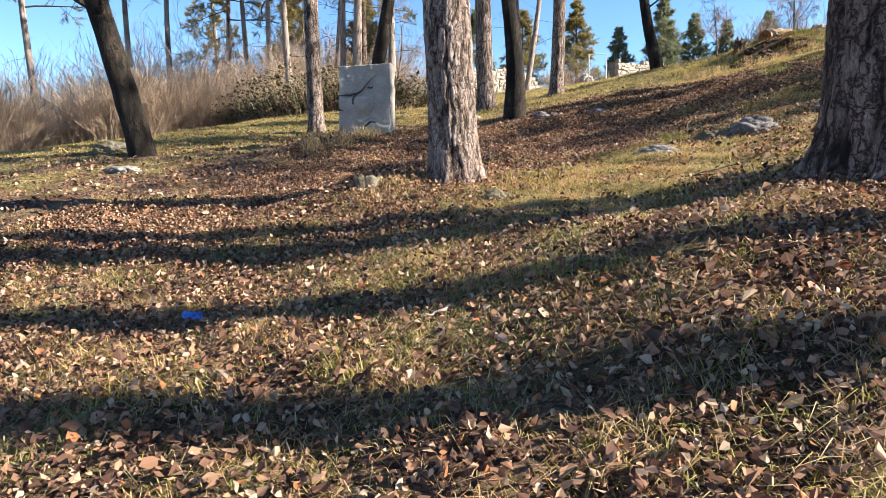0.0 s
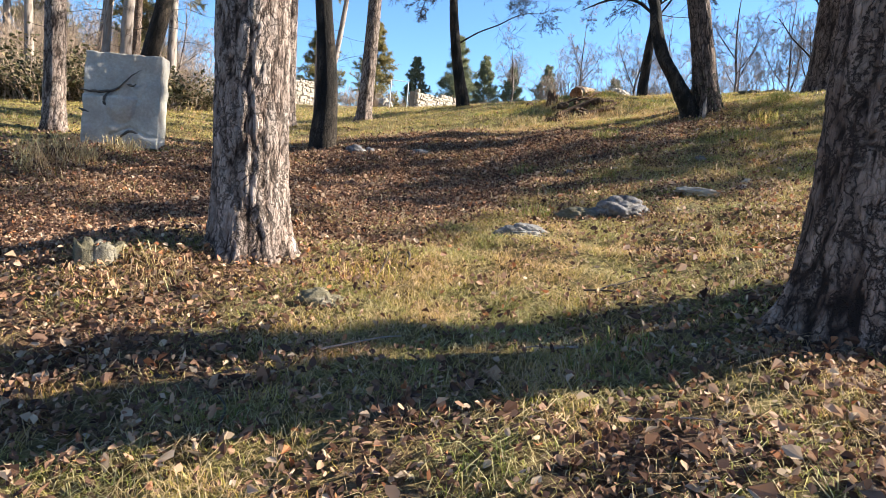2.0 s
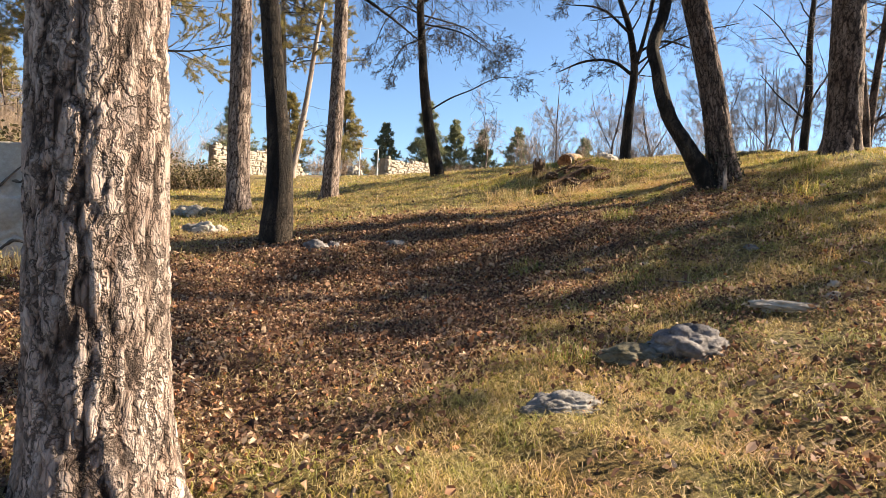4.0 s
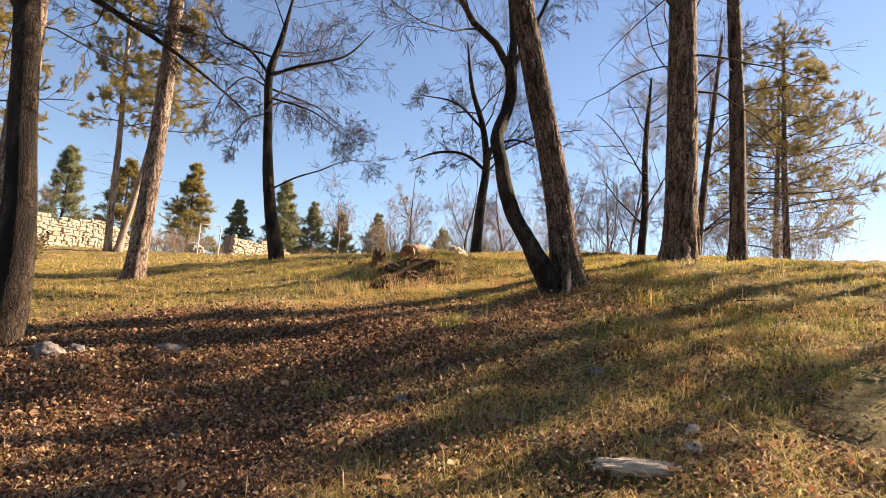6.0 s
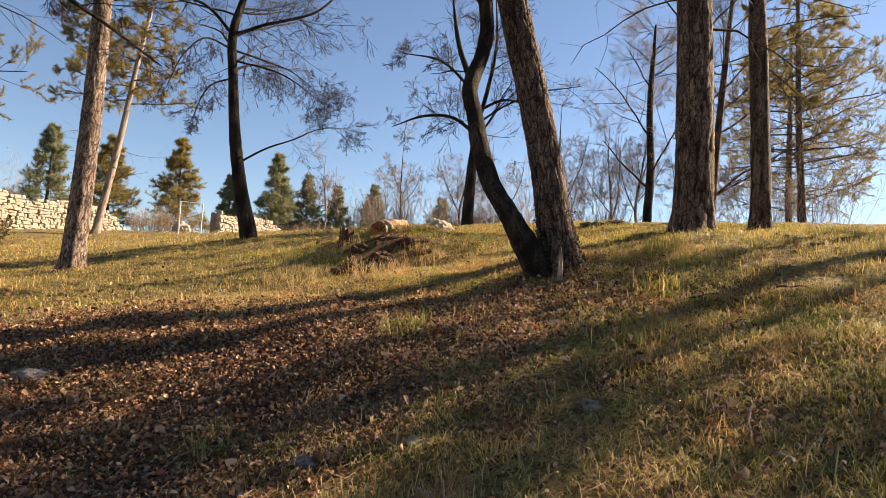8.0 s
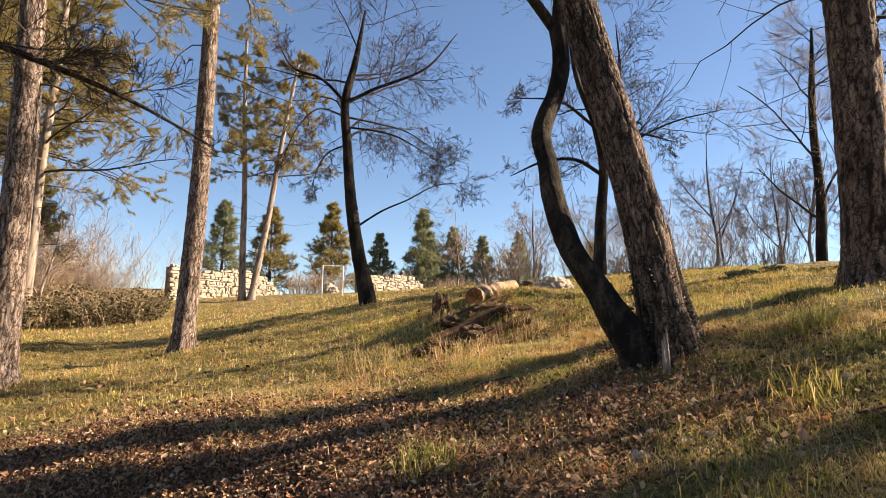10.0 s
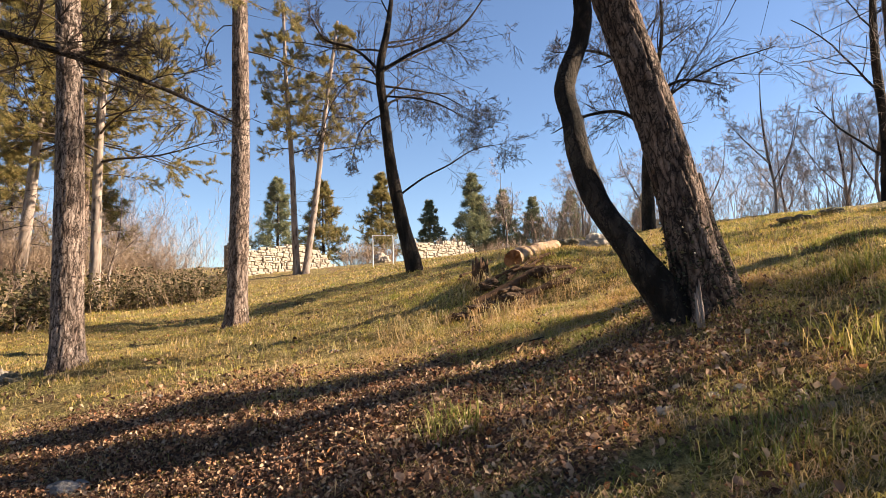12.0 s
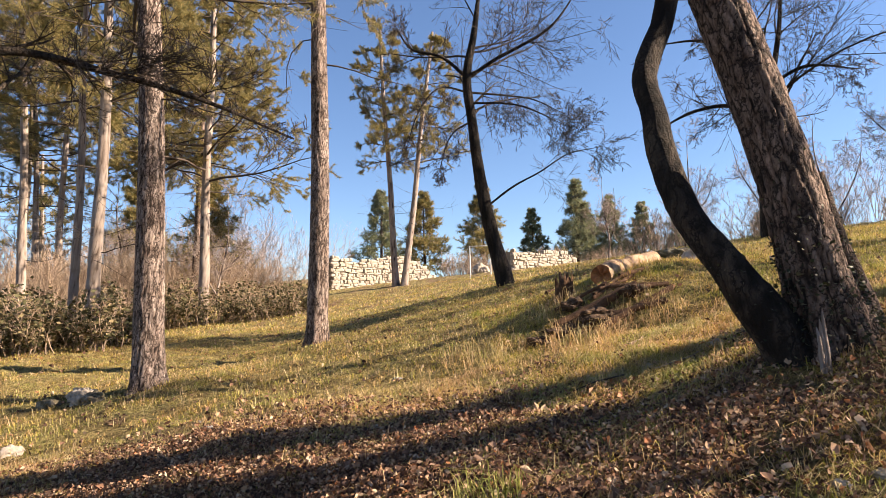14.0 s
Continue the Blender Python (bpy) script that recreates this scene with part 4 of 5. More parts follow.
strew(shrub_kind("brown_shrub", "brown leafless thicket of upright stems", 101, 110, 3.0, 1.5, SCRUB, "scrub at the wood's edge"),
      belt(1, 34, (-21, 19), (-8.5, 33.5), 1.8) + belt(2, 9, (-10, 38), (-4.0, 42.5), 1.4), 3)
strew(shrub_kind("tall_shrub", "tall leafless thicket with pale twigs", 102, 40, 5.6, 1.9, PALE_TWIG, "scrub at the wood's edge"),
      belt(4, 22, (-30, 24), (-11, 42), 3) + belt(5, 7, (-12, 44), (-3, 51), 1.6) + belt(6, 5, (17, 36), (30, 36), 3) + belt(7, 4, (25, 27), (34, 24), 3), 8)
strew(shrub_kind("bramble_bush", "dark green bramble bush with brown canes", 103, 60, 1.35, 1.2, SCRUB, "brambles", 2600, BRAMBLE),
      [(-4.3, 23.6), (-3.5, 24.3), (-5.3, 23.2), (-6.2, 23.8), (-3.4, 31.0), (-1.6, 32.0), (-0.6, 34.0), (-4.8, 29.8), (-9.6, 27.8), (-8.0, 27.6), (-5.6, 28.6), (-6.6, 26.4), (-7.6, 26.0), (-0.6, 31.5)], 9)
strew(shrub_kind("low_shrub", "low brown leafless shrub on the crest", 104, 40, 1.6, 1.0, SCRUB, "scrub on the crest"),
      belt(11, 26, (13, 54), (30, 50), 2) + belt(12, 9, (13, 30), (24, 28), 1.5) + belt(13, 8, (6.5, 54), (12, 54), 1.2), 14)


# ---- carved stone ----
def carved_stone():
    t = thing("carved_stone_block", "weathered grey stone block with a shallow carved relief", "carved stone", -1.33, 12.0, 1.36)
    bm = bmesh.new()
    nx, nz = 64, 70
    W, T, D = 0.93, 1.16, 0.44
    rows = []
    for j in range(nz + 1):
        row = []
        for i in range(nx + 1):
            u, v = i / nx, j / nz
            x, z = (u - 0.5) * W, v * T - 0.06 * (1 - u) * (1 - v)
            y = 0.035 * noise.noise(Vector((x * 2.5, z * 2.5, 3))) + 0.012 * noise.noise(Vector((x * 6, z * 6, 4))) + 0.006 * noise.noise(Vector((x * 14, z * 14, 5)))
            y += 0.02 * max(0, 1 - abs(v - 0.56 - 0.05 * math.sin(3 * u)) / 0.06) * (u < 0.42)
            q = math.hypot((u - 0.5) / 0.2, (v - 0.5) / 0.24)
            y += -0.04 * max(0, 1 - q * q) + 0.02 * max(0, 1 - abs(q - 1.0 - 0.2 * noise.noise(Vector((u * 4, v * 4, 2)))) / 0.3) * (v < 0.6)
            y += 0.04 * max(0, min(1, (0.95 - u - 0.45 * (1 - v)) * 6)) * (v > 0.55) - 0.03 * max(0, 1 - abs(v - 0.3 + 0.25 * u) / 0.12) * (u > 0.3)
            y += 0.03 * max(0, 1 - abs(v - 0.13 - 0.1 * max(0, 1 - abs(u - 0.62) / 0.25)) / 0.03) * (u > 0.35)
            z += 0.05 * u * (v > 0.98) + 0.012 * noise.noise(Vector((x * 9, v * 3, 8))) * (v > 0.95)
            x += 0.015 * noise.noise(Vector((u * 3, z * 6, 1))) * (u < 0.03 or u > 0.97)
            row.append(bm.verts.new((x, y - D / 2, z)))
        rows.append(row)
    for j in range(nz):
        for i in range(nx):
            bm.faces.new((rows[j][i], rows[j][i + 1], rows[j + 1][i + 1], rows[j + 1][i]))
    rim = [rows[0][i] for i in range(nx + 1)] + [rows[j][nx] for j in range(1, nz + 1)] + [rows[nz][i] for i in range(nx - 1, -1, -1)] + [rows[j][0] for j in range(nz - 1, 0, -1)]
    prev = rim
    for s in range(1, 9):
        ring = []
        for k, v in enumerate(rim):
            w = noise.noise(Vector((v.co.x * 5, s * 0.8, v.co.z * 5)))
            chip = 0.03 if s == 1 else 0.0
            ring.append(bm.verts.new((v.co.x * (1 + 0.012 * w - chip * 0.2), -D / 2 + D * s / 8, v.co.z + 0.012 * w)))
        for k in range(len(rim)):
            a = (k + 1) % len(rim)
            bm.faces.new((prev[a], prev[k], ring[k], ring[a]))
        prev = ring
    bm.faces.new(prev[::-1])
    bmesh.ops.recalc_face_normals(bm, faces=bm.faces)
    for f in bm.faces:
        f.smooth = True
    t.rotation_euler = (0, radians(1.5), radians(-4))
    part("block", bm, SLAB, t)
    for k, pts in enumerate((((-0.5, 0.66), (-0.3, 0.66), (-0.12, 0.69), (0.03, 0.82), (0.14, 0.95), (0.22, 1.0)), ((-0.12, 0.69), (-0.2, 0.62), (-0.21, 0.53), (-0.15, 0.45), (-0.02, 0.4), (0.08, 0.39)),
                             ((-0.06, 0.0), (0.02, 0.12), (0.12, 0.2), (0.3, 0.13), (0.48, 0.06)), ((-0.5, 0.42), (-0.44, 0.4), (-0.38, 0.385)), ((0.06, 0.8), (0.12, 0.78), (0.17, 0.81)))):
        p = Pile()
        line = smooth_line([(x, -D / 2 - 0.004 + 0.012 * (i % 2), z) for i, (x, z) in enumerate(pts)], 24)
        line[:, 1] += np.array([0.01 * noise.noise(Vector(q * 9)) for q in line])
        line[:, 2] += np.array([0.02 * noise.noise(Vector(q * 14)) for q in line])
        tubes(p, line[None], np.interp(np.linspace(0, 1, 24), [0, 0.3, 1], [0.008, 0.02, 0.004])[None], 6)
        part("crack", p, SLAB_DARK, t, "dark cracked groove in the relief")


carved_stone()


# ---- rocks, logs and stumps ----
def rock(x, y, size, seed, mat=ROCK, label="grey weathered rock half sunk in grass", turn=0, name="rock", sink=0.35, rough=0.35, group="rocks on the slope"):
    bm = bmesh.new()
    bmesh.ops.create_icosphere(bm, subdivisions=5 if max(size) > 0.18 else 4, radius=1)
    o = Vector((seed * 3.1, seed * 1.7, 0))
    for v in bm.verts:
        q = v.co * 1.1 + o
        k = 1 + rough * noise.noise(q) + rough * 0.5 * noise.noise(q * 2.7) + rough * 0.22 * noise.noise(q * 7)
        c = noise.voronoi(q * 1.4)[0]
        k -= 0.16 * max(0, 1 - (c[1] - c[0]) * 5)
        k += 0.04 * noise.noise(q * 12) * rough / 0.35
        v.co = Vector((v.co.x * k * size[0], v.co.y * k * size[1], v.co.z * k * size[2]))
    for f in bm.faces:
        f.smooth = True
    me = bpy.data.meshes.new(name)
    bm.to_mesh(me)
    bm.free()
    me.materials.append(mat)
    ob = new(name, me)
    ob.location = (x, y, up_at(x, y) + size[2] * (0.5 - sink))
    ob.rotation_euler = (0, 0, radians(turn))
    return tagged(ob, label, "rock", group)


rock(3.8, 7.85, (0.28, 0.24, 0.15), 1, DARK_ROCK, "dark lichen-covered rock rising from the grass", 15, rough=0.22)
rock(3.42, 7.9, (0.24, 0.2, 0.08), 2, MOSSY, "low mossy rock beside the dark rock", 5, rough=0.22)
rock(2.62, 7.35, (0.24, 0.1, 0.09), 3, ROCK, "pale flat rock sunk in grass", -5)
rock(4.85, 8.05, (0.26, 0.1, 0.05), 4, WALL_STONE, "pale flat stone lying in the grass", -22, sink=0.42, rough=0.55)
rock(5.38, 8.12, (0.1, 0.06, 0.04), 5, WALL_STONE, "small pale stone lying in the grass", 40, sink=0.3)
rock(5.6, 8.3, (0.09, 0.06, 0.04), 6, WALL_STONE, "small pale stone lying in the grass", 10, sink=0.3)
rock(0.87, 6.12, (0.13, 0.07, 0.07), 7, MOSSY, "small dark stone with moss and white lichen", 5)
rock(1.86, 12.35, (0.17, 0.12, 0.12), 8, DARK_ROCK, "dark mossy rock at the foot of the tree")
rock(2.1, 12.5, (0.1, 0.09, 0.08), 9, DARK_ROCK, "grey stone at the foot of the tree")
rock(2.92, 12.5, (0.15, 0.09, 0.07), 10, ROCK, "rounded pale stone among leaves")
for k, (x, y, s, m) in enumerate(((0.42, 15.0, 0.2, WALL_STONE), (0.2, 15.1, 0.16, ROCK), (0.65, 15.2, 0.13, WALL_STONE), (0.1, 17.6, 0.24, WALL_STONE), (0.35, 17.4, 0.2, MOSSY), (-0.1, 17.9, 0.2, WALL_STONE), (-0.35, 17.5, 0.16, MOSSY))):
    rock(x, y, (s, s * 0.8, s * 0.7), 12 + k, m, "broken pale stone of a small heap", 40 * k, group="small heap of stones")
rock(10.6, 21.6, (0.45, 0.35, 0.17), 20, MOSSY, "mossy hummock of rock on the crest")
rock(10.0, 18.8, (0.42, 0.34, 0.26), 21, WALL_STONE, "pale boulder on the crest", 30)
rock(9.1, 19.0, (0.45, 0.3, 0.2), 22, ROCK, "mossy boulder on the crest", 60)
rock(12.5, 16.4, (0.36, 0.28, 0.1), 23, MOSSY, "mossy hummock of rock on the crest")
rock(13.4, 16.7, (0.3, 0.22, 0.08), 24, MOSSY, "mossy hummock of rock on the crest", 50)
rock(-4.8, 9.9, (0.25, 0.2, 0.1), 25, ROCK, "grey rock in frosty grass", 10)
rock(-6.6, 12.6, (0.4, 0.24, 0.16), 26, MOSSY, "dark mossy rock in frosty grass")
for k in range(26):
    r = random.Random(200 + k)
    a, b, s = r.uniform(2.5, 8.5), r.uniform(9.3, 15.5), r.uniform(0.025, 0.055)
    rock(a, b, (s * 1.4, s, s * 0.7), 30 + k, WALL_STONE if k % 3 else ROCK, "small pale stone among fallen leaves", r.uniform(0, 360), "stone", group="small stones")


# dark clods whose colour stands in for shaded patches on the grassy bank
SHADED_SOIL = noisy_material("shaded_soil", [(0.3, (0.04, 0.027, 0.018)), (0.55, (0.12, 0.078, 0.05)), (0.8, (0.26, 0.17, 0.105))], 9, 45, 0.95, 1.0)
for k, (x, y, a, b, c) in enumerate(((6.95, 15.6, 0.3, 0.16, 0.1), (7.4, 15.75, 0.36, 0.18, 0.12), (7.85, 15.95, 0.3, 0.16, 0.1), (7.1, 16.2, 0.22, 0.15, 0.09), (6.55, 15.55, 0.2, 0.13, 0.07))):
    rock(x, y, (a, b, c), 110 + k, SHADED_SOIL, "earth clod coloured dark for the shaded patches of the bank", 15 + 23 * k, "shaded_earth_clod", 0.55, 0.5, "eroded bank below the log")


def log(x0, y0, x1, y1, r, mat, end_mat, label, seed, lift=0.75, name="log"):
    a, b = Vector((x0, y0, up_at(x0, y0) + r * lift)), Vector((x1, y1, up_at(x1, y1) + r * lift))
    t = thing(name, label, "log", *a, "felled wood on the crest")
    p = Pile()
    n, sides = 26, 28
    line = np.array([(b - a) * (i / (n - 1)) for i in range(n)])
    tubes(p, line[None], np.full((1, n), r), sides)
    v = p.v[0].reshape(n, sides, 3)
    for i in range(n):
        for k in range(sides):
            q = Vector(v[i, k])
            v[i, k] = line[i] + (v[i, k] - line[i]) * (1 + 0.2 * noise.noise(q * 4 + Vector((seed, 0, 0))) + 0.12 * noise.noise(q * 13) + 0.06 * noise.noise(q * 31))
    p.v[0] = v.reshape(-1, 3)
    part("bole", p, mat, t)
    for s, c, o in ((0, line[0], -1), (n - 1, line[-1], 1)):
        e = Pile()
        d = np.array((b - a).normalized()) * o
        rings = [v[s]] + [c + (v[s] - c) * f + d * 0.1 * np.array([noise.noise(Vector(w * 17)) for w in v[s]])[:, None] * (1.2 - f) for f in (0.95, 0.7, 0.4, 0.15)] + [np.repeat(c[None], sides, 0)]
        i = np.arange(5)[:, None] * sides + np.arange(sides)
        j = np.arange(5)[:, None] * sides + (np.arange(sides) + 1) % sides
        e.add(np.concatenate(rings), quads=np.stack([i, j, j + sides, i + sides], -1).reshape(-1, 4))
        part("cut_end", e, end_mat, t, "ragged reddish broken wood")
    return t


log(7.61, 16.57, 8.95, 18.4, 0.15, BARE_LOG, FRESH_WOOD, "thick barkless log with ragged reddish end", 1)
log(7.2, 18.5, 8.0, 18.75, 0.075, ROTTEN, ROTTEN, "dark rotten log lying in the grass", 2, 0.3)
log(6.8, 15.75, 7.9, 16.05, 0.065, ROTTEN, ROTTEN, "dark decayed log with loose bark", 3, 0.4)
log(7.2, 15.45, 8.3, 15.9, 0.04, ROTTEN, FRESH_WOOD, "thin brown branch lying on the bank", 4, 0.6)


def stump(x, y, r, tall, seed, mat, label, jag=0.5):
    t = thing("stump", label, "stump", x, y, up_at(x, y), "felled wood on the crest")
    p = Pile()
    sides, n = 26, 10
    rng = np.random.default_rng(seed)
    top = tall * (1 - jag * rng.uniform(0, 1, sides))
    th = np.arange(sides) * 2 * np.pi / sides
    v = np.zeros((n, sides, 3))
    for i in range(n):
        f = i / (n - 1)
        rr = r * (1 + 0.5 * math.exp(-f * 5)) * (1 + 0.12 * np.sin(5 * th + seed))
        v[i] = np.stack([np.cos(th) * rr, np.sin(th) * rr, -0.12 + (top + 0.12) * f], 1)
    inner = v[-1] * np.array([0.7, 0.7, 0.6])
    floor = v[-1] * np.array([0.1, 0.1, 0.25])
    i = np.arange(n + 1)[:, None] * sides + np.arange(sides)
    j = np.arange(n + 1)[:, None] * sides + (np.arange(sides) + 1) % sides
    p.add(np.concatenate([v.reshape(-1, 3), inner, floor]), quads=np.stack([i, j, j + sides, i + sides], -1).reshape(-1, 4))
    part("wood", p, mat, t)
    return t


for k in range(9):
    r = random.Random(500 + k)
    a, b, g = r.uniform(6.7, 8.1), r.uniform(15.5, 16.5), r.uniform(-0.5, 0.7)
    n = r.uniform(0.3, 0.8)
    log(a, b, a + n * math.cos(g), b + n * math.sin(g), r.uniform(0.02, 0.045), ROTTEN, ROTTEN, "rotten brown branch lying on the bank", 10 + k, 1.1, "branch")
stump(7.17, 16.95, 0.12, 0.4, 5, ROTTEN, "small rotten reddish stump in the grass", 0.7)
stump(-0.42, 6.75, 0.13, 0.12, 6, MOSSY, "low rotten stump beside the pine", 0.45)
stump(-1.75, 10.95, 0.16, 0.1, 7, ROTTEN, "low stump overgrown with dry grass", 0.4)


def sticks():
    rng = np.random.default_rng(9)
    for k in range(60):
        x, y = rng.uniform(-1.5, 8.5), rng.uniform(2.0, 14.5)
        ln, a = rng.uniform(0.12, 0.5), rng.uniform(0, 6.28)
        pts = []
        for i in range(5):
            f = (i / 4 - 0.5) * ln
            px, py = x + math.cos(a) * f + rng.normal(0, 0.012), y + math.sin(a) * f + rng.normal(0, 0.012)
            pts.append((px, py, up_at(px, py) + 0.03 + rng.uniform(0, 0.015)))
        p = Pile()
        tubes(p, smooth_line(pts, 8)[None], np.linspace(0.007, 0.003, 8)[None] * rng.uniform(0.7, 1.5), 5)
        tagged(new("twig", p.mesh("twig", PALE_TWIG if k % 2 else TWIG)), "dry twig lying on the fallen leaves", "twig", "fallen twigs")


sticks()


def scrap():
    bm = bmesh.new()
    bmesh.ops.create_grid(bm, x_segments=8, y_segments=6, size=0.5)
    for v in bm.verts:
        v.co = Vector((v.co.x * 0.11, v.co.y * 0.07, 0.018 * noise.noise(v.co * 4) + 0.012 * abs(v.co.x)))
    bmesh.ops.solidify(bm, geom=bm.faces[:], thickness=0.002)
    me = bpy.data.meshes.new("plastic_scrap")
    bm.to_mesh(me)
    bm.free()
    me.materials.append(BLUE_PLASTIC)
    ob = new("plastic_scrap", me)
    ob.location = (-0.93, 3.85, up_at(-0.93, 3.85) + 0.05)
    ob.rotation_euler = (0.3, 0.2, 0.4)
    tagged(ob, "crumpled scrap of blue plastic on fallen leaves", "litter")


scrap()


# ---- white frame and ruined walls ----
def white_frame():
    x, y = 7.09, 38.5
    t = thing("white_frame", "white-painted steel frame of two posts and a crossbar", "frame", x, y, up_at(x, y))
    for dx in (0.0, 1.0):
        p = Pile()
        tubes(p, np.array([[(dx, 0, -0.3), (dx, 0, 0.6), (dx, 0, 1.62)]]), np.full((1, 3), 0.03), 10)
        part("post", p, WHITE_PAINT, t)
    p = Pile()
    tubes(p, np.array([[(-0.02, 0, 1.62), (0.5, 0, 1.62), (1.02, 0, 1.62)]]), np.full((1, 3), 0.018), 8)
    part("crossbar", p, WHITE_PAINT, t)


white_frame()


def stone_mesh(seed):
    bm = bmesh.new()
    bmesh.ops.create_cube(bm, size=1)
    bmesh.ops.bevel(bm, geom=bm.edges[:], offset=0.16, segments=1, affect="EDGES")
    for v in bm.verts:
        v.co += 0.13 * noise.noise_vector(v.co * 2 + Vector((seed * 5, 0, 0)))
    me = bpy.data.meshes.new("stone")
    bm.to_mesh(me)
    bm.free()
    me.materials.append(WALL_STONE)
    return me


STONES = [stone_mesh(k) for k in range(8)]


def ruin(x0, y0, x1, y1, tall, label, seed):
    """A rubble wall: a core, and its facing stones one by one."""
    rng = random.Random(seed)
    z0 = min(up_at(x0, y0), up_at(x1, y1)) - 0.1
    t = thing("ruined_wall", label, "stone wall", x0, y0, z0)
    ln = math.hypot(x1 - x0, y1 - y0)
    t.rotation_euler = (0, 0, math.atan2(y1 - y0, x1 - x0))
    top = lambda f: tall * (1 - 0.1 * math.sin(f * 9) - max(0, f - 0.72) * 2.4 - 0.12 * f)
    bm = bmesh.new()
    n = 24
    ring = []
    for i in range(n + 1):
        f = i / n
        h = max(top(f) - 0.1, 0.1)
        ring.append([bm.verts.new((f * ln, y, z)) for y, z in ((0.1, 0), (0.1, h), (0.7, h), (0.7, 0))])
    for a, b in zip(ring, ring[1:]):
        for k in range(3):
            bm.faces.new((a[k], a[k + 1], b[k + 1], b[k]))
    bm.faces.new(ring[0])
    bm.faces.new(ring[-1][::-1])
    bmesh.ops.recalc_face_normals(bm, faces=bm.faces)
    part("core", bm, MORTAR, t)
    z = 0.0
    while z < tall:
        h = rng.uniform(0.1, 0.22)
        x = -rng.uniform(0, 0.2)
        while x < ln:
            w = rng.choice((rng.uniform(0.14, 0.28), rng.uniform(0.3, 0.62)))
            if z + h * 0.5 < top(min(max((x + w / 2) / ln, 0), 1)):
                ob = new("stone", STONES[rng.randrange(8)])
                ob.parent = t
                ob.location = (x + w / 2, 0.1 + rng.uniform(-0.05, 0.04), z + h / 2 + rng.uniform(-0.03, 0.03))
                ob.scale = (w * rng.uniform(0.85, 1.1), 0.3, h * rng.uniform(0.95, 1.3))
                ob.rotation_euler = (0, rng.uniform(-0.15, 0.15), 0)
            x += w
        z += h


ruin(-0.5, 44.2, 6.3, 49.6, 2.05, "pale ruined rubble wall in sunshine", 1)
ruin(9.9, 43.8, 15.6, 48.2, 1.3, "low pale ruined rubble wall behind the crest", 2)
rock(8.2, 46.0, (0.5, 0.4, 0.5), 70, WALL_STONE, "pale fallen block near the ruined wall")


# ---- grass and fallen leaves ----
def fallen_leaves():
    rng = np.random.default_rng(12)
    xs, ys, ss = [], [], []
    for (x0, x1, y0, y1, per, size) in ((-4.0, 6.0, 1.0, 7.5, 1800, 0.032), (-2.5, 9.0, 7.5, 14.5, 2500, 0.027), (-9, 12, 0, 26, 150, 0.055)):
        n = int((x1 - x0) * (y1 - y0) * per)
        x, y = rng.uniform(x0, x1, n), rng.uniform(y0, y1, n)
        keep = rng.uniform(0, 1, n) < litter(x, y)
        xs.append(x[keep]); ys.append(y[keep]); ss.append(size * rng.uniform(0.5, 1.35, keep.sum()))
    x, y, s = np.concatenate(xs), np.concatenate(ys), np.concatenate(ss)[:, None]
    N = len(x)
    pos = np.stack([x, y, height(x, y) + rng.uniform(0.004, 0.06, N)], 1)
    nrm = unit(rng.normal(0, 0.95, (N, 3)) + np.array([0, 0, 1.0]))
    a = unit(np.cross(nrm, rng.normal(size=(N, 3))))
    b = np.cross(nrm, a)
    curl = rng.uniform(-0.25, 0.6, (N, 1)) * s
    k = rng.uniform(0.14, 0.46, (N, 4))
    shape = [pos - a * s * 0.55, pos - a * s * 0.2 + b * s * k[:, :1] + nrm * curl, pos + a * s * 0.22 + b * s * k[:, 1:2] + nrm * curl * 0.7,
             pos + a * s * 0.55 + nrm * curl * 0.6, pos + a * s * 0.2 - b * s * k[:, 2:3] + nrm * curl * 0.8, pos - a * s * 0.22 - b * s * k[:, 3:4] + nrm * curl]
    o = np.arange(N)[:, None] * 6
    p = Pile()
    p.add(np.stack(shape, 1).reshape(-1, 3), quads=np.concatenate([o + np.array([0, 3, 2, 1]), o + np.array([0, 5, 4, 3])], 1).reshape(-1, 4))
    tagged(new("fallen_leaves", p.mesh("fallen_leaves", LITTER, False)), "curled brown fallen leaves covering the slope", "leaf litter", kind="stuff")


def turf(name, label, mat, fields, seed):
    rng = np.random.default_rng(seed)
    p = Pile()
    for (x0, x1, y0, y1, per, ln, wd, lean) in fields:
        n = int((x1 - x0) * (y1 - y0) * per)
        x, y = rng.uniform(x0, x1, n), rng.uniform(y0, y1, n)
        keep = rng.uniform(0, 1, n) < np.clip(1.15 - litter(x, y), 0.2, 1) * (0.62 + 0.6 * swell(x, y, 2.3) + 0.25 * swell(y, x, 6.1))
        x, y = x[keep], y[keep]
        m = len(x)
        blades(p, rng, x, y, height(x, y), ln * rng.uniform(0.45, 1.3, m), wd * rng.uniform(0.6, 1.3, m), lean)
    tagged(new(name, p.mesh(name, mat)), label, "grass", kind="stuff")


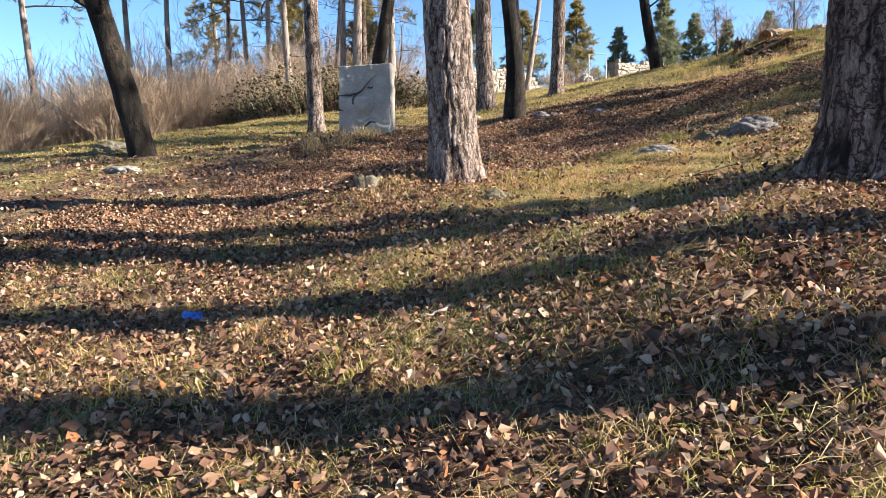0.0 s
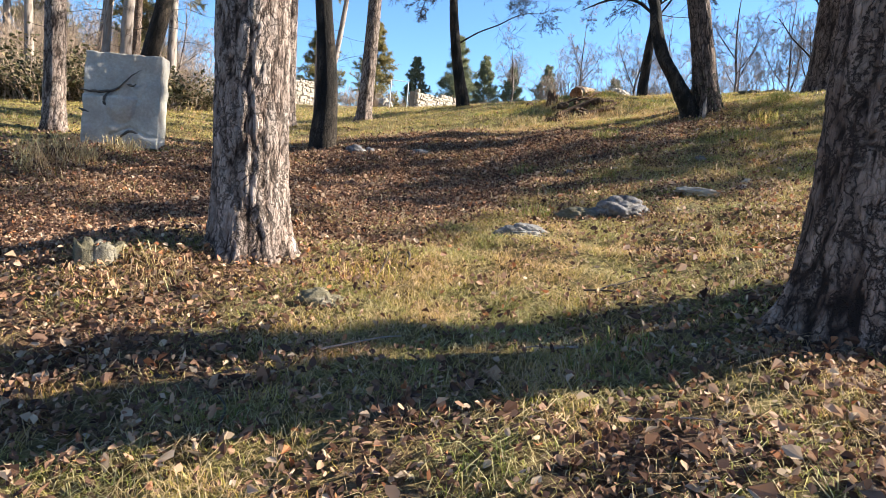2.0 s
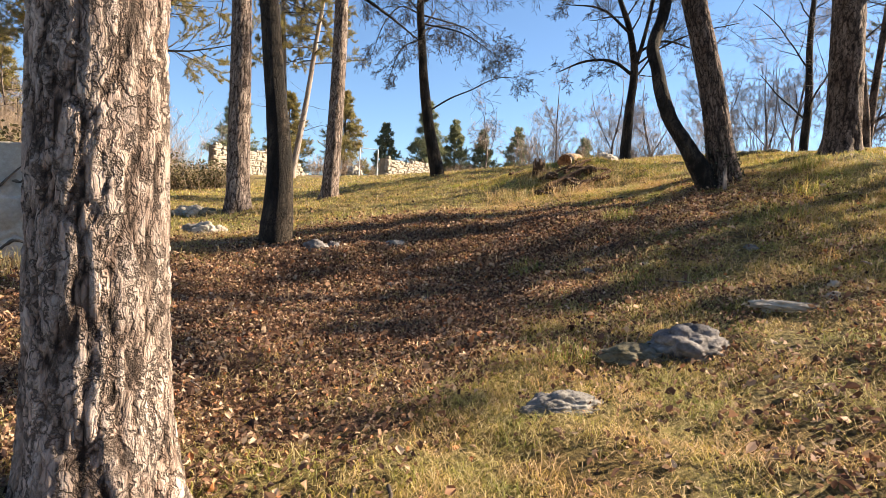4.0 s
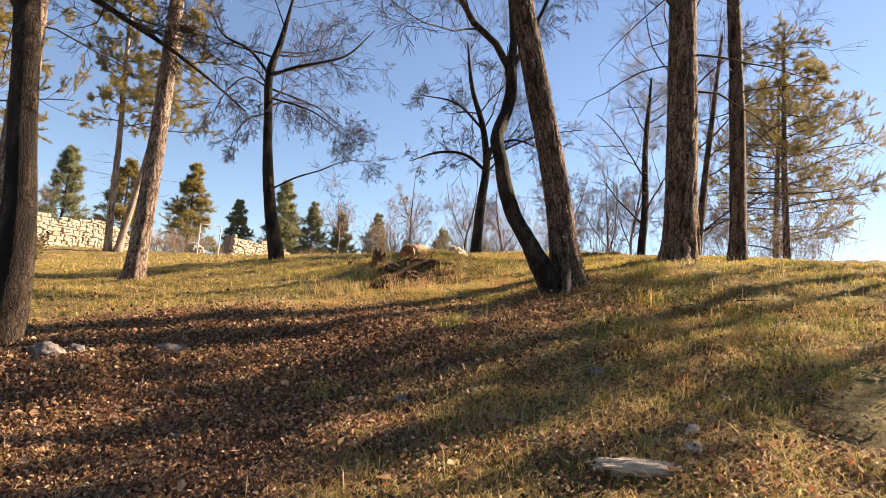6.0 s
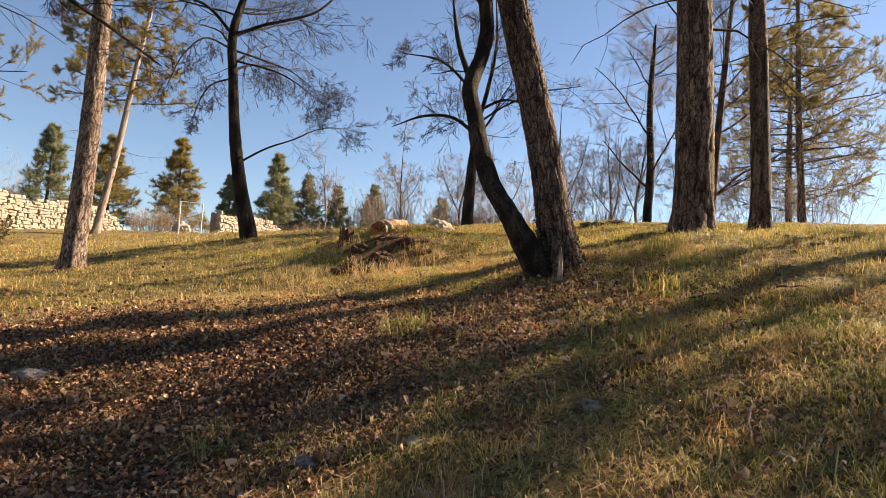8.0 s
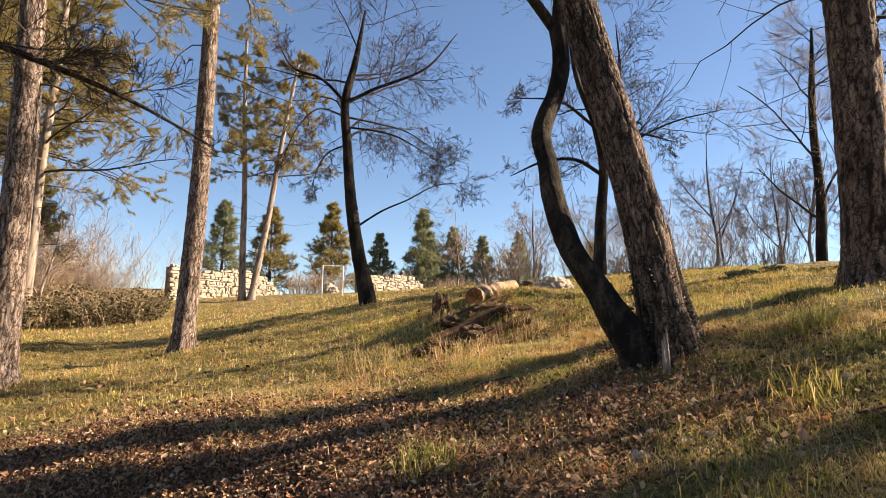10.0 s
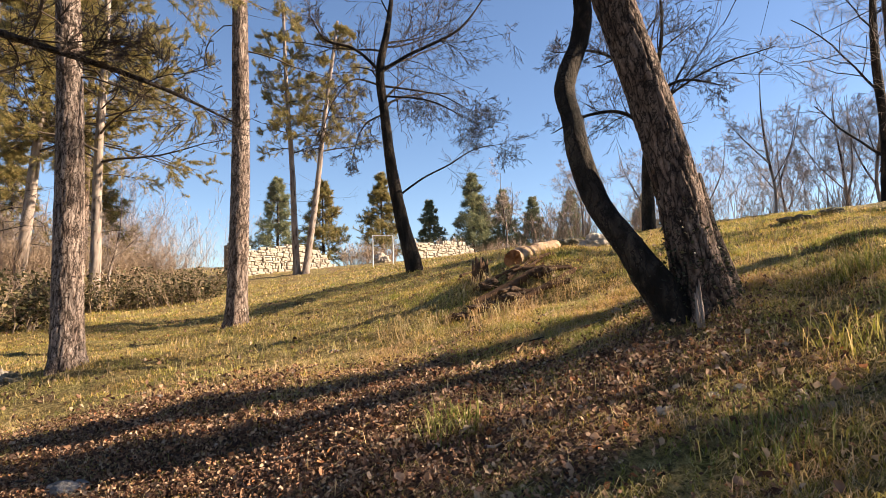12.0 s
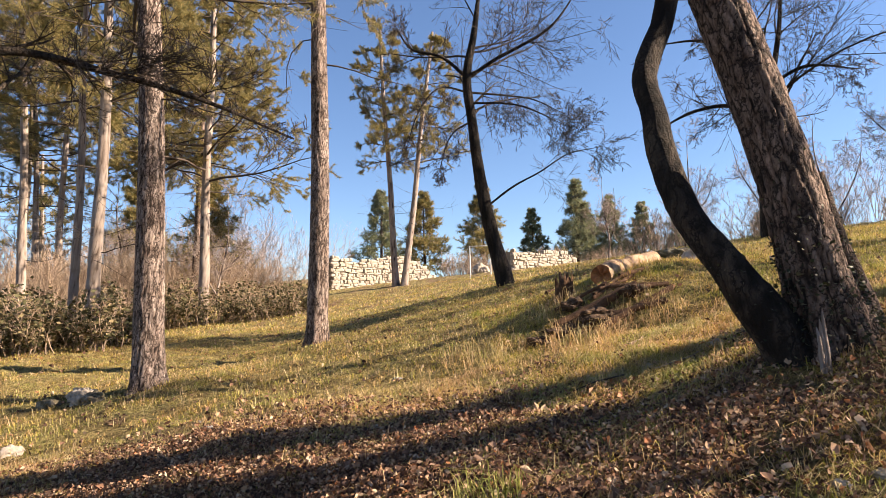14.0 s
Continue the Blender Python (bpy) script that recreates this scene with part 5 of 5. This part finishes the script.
fallen_leaves()
turf("grass", "short yellowing winter grass on the slope", GRASS,
     ((-4.0, 6.0, 1.0, 8, 3000, 0.06, 0.0019, 1.3), (-2.5, 9.0, 8, 14.5, 2300, 0.065, 0.0022, 1.3), (6, 14, 8, 20, 900, 0.085, 0.0032, 1.1), (-10, 14, 12, 27, 420, 0.075, 0.0045, 1.3), (-14, 18, 26, 40, 90, 0.1, 0.01, 1.1)), 21)
turf("dry_grass", "dry straw-coloured grass on the slope", STRAW,
     ((-4.0, 6.0, 1.0, 8, 3000, 0.075, 0.0018, 2.0), (-2.5, 9.5, 8, 15, 2200, 0.085, 0.0022, 1.9), (-2, 13, 8, 20, 60, 0.17, 0.003, 0.5), (-8, 13, 14, 27, 60, 0.13, 0.004, 1.1), (-14, 18, 26, 40, 30, 0.15, 0.01, 0.9)), 22)


def tussock(x, y, r, ln, count, mat, label, seed, lean=0.9):
    rng = np.random.default_rng(seed)
    p = Pile()
    a, q = rng.uniform(0, 6.28, count), r * np.sqrt(rng.uniform(0, 1, count))
    px, py = x + np.cos(a) * q, y + np.sin(a) * q
    blades(p, rng, px, py, height(px, py), ln * rng.uniform(0.5, 1.2, count), np.full(count, 0.0032), lean)
    tagged(new("grass_tussock", p.mesh("grass_tussock", mat)), label, "grass tuft", "grass tussocks")


for k, (x, y, r, ln, n, m) in enumerate(((5.55, 11.35, 0.2, 0.24, 150, GREEN_GRASS), (6.9, 10.1, 0.28, 0.2, 160, GREEN_GRASS), (-1.75, 10.7, 0.45, 0.34, 420, STRAW), (-1.2, 11.4, 0.3, 0.3, 160, STRAW), (8.9, 11.6, 0.2, 0.3, 160, GREEN_GRASS),
                                         (7.0, 15.2, 0.5, 0.3, 260, STRAW), (5.9, 15.4, 0.5, 0.32, 200, STRAW), (7.9, 15.5, 0.4, 0.28, 200, STRAW), (6.9, 16.5, 0.35, 0.26, 140, STRAW), (8.1, 16.6, 0.35, 0.24, 140, GRASS), (3.0, 8.0, 0.15, 0.2, 70, GREEN_GRASS), (3.9, 10.6, 0.2, 0.22, 90, GREEN_GRASS), (1.3, 3.6, 0.2, 0.14, 90, GREEN_GRASS),
                                         (0.2, 3.1, 0.25, 0.13, 100, GREEN_GRASS), (2.1, 5.0, 0.25, 0.14, 100, GREEN_GRASS), (-0.1, 6.5, 0.25, 0.16, 110, STRAW), (1.2, 6.6, 0.3, 0.15, 140, GRASS), (4.4, 9.3, 0.2, 0.2, 90, GREEN_GRASS), (7.9, 10.8, 0.25, 0.26, 120, GRASS))):
    tussock(x, y, r, ln, n, m, "tuft of fresh green grass among leaves" if m is GREEN_GRASS else "tuft of dry winter grass", 300 + k)
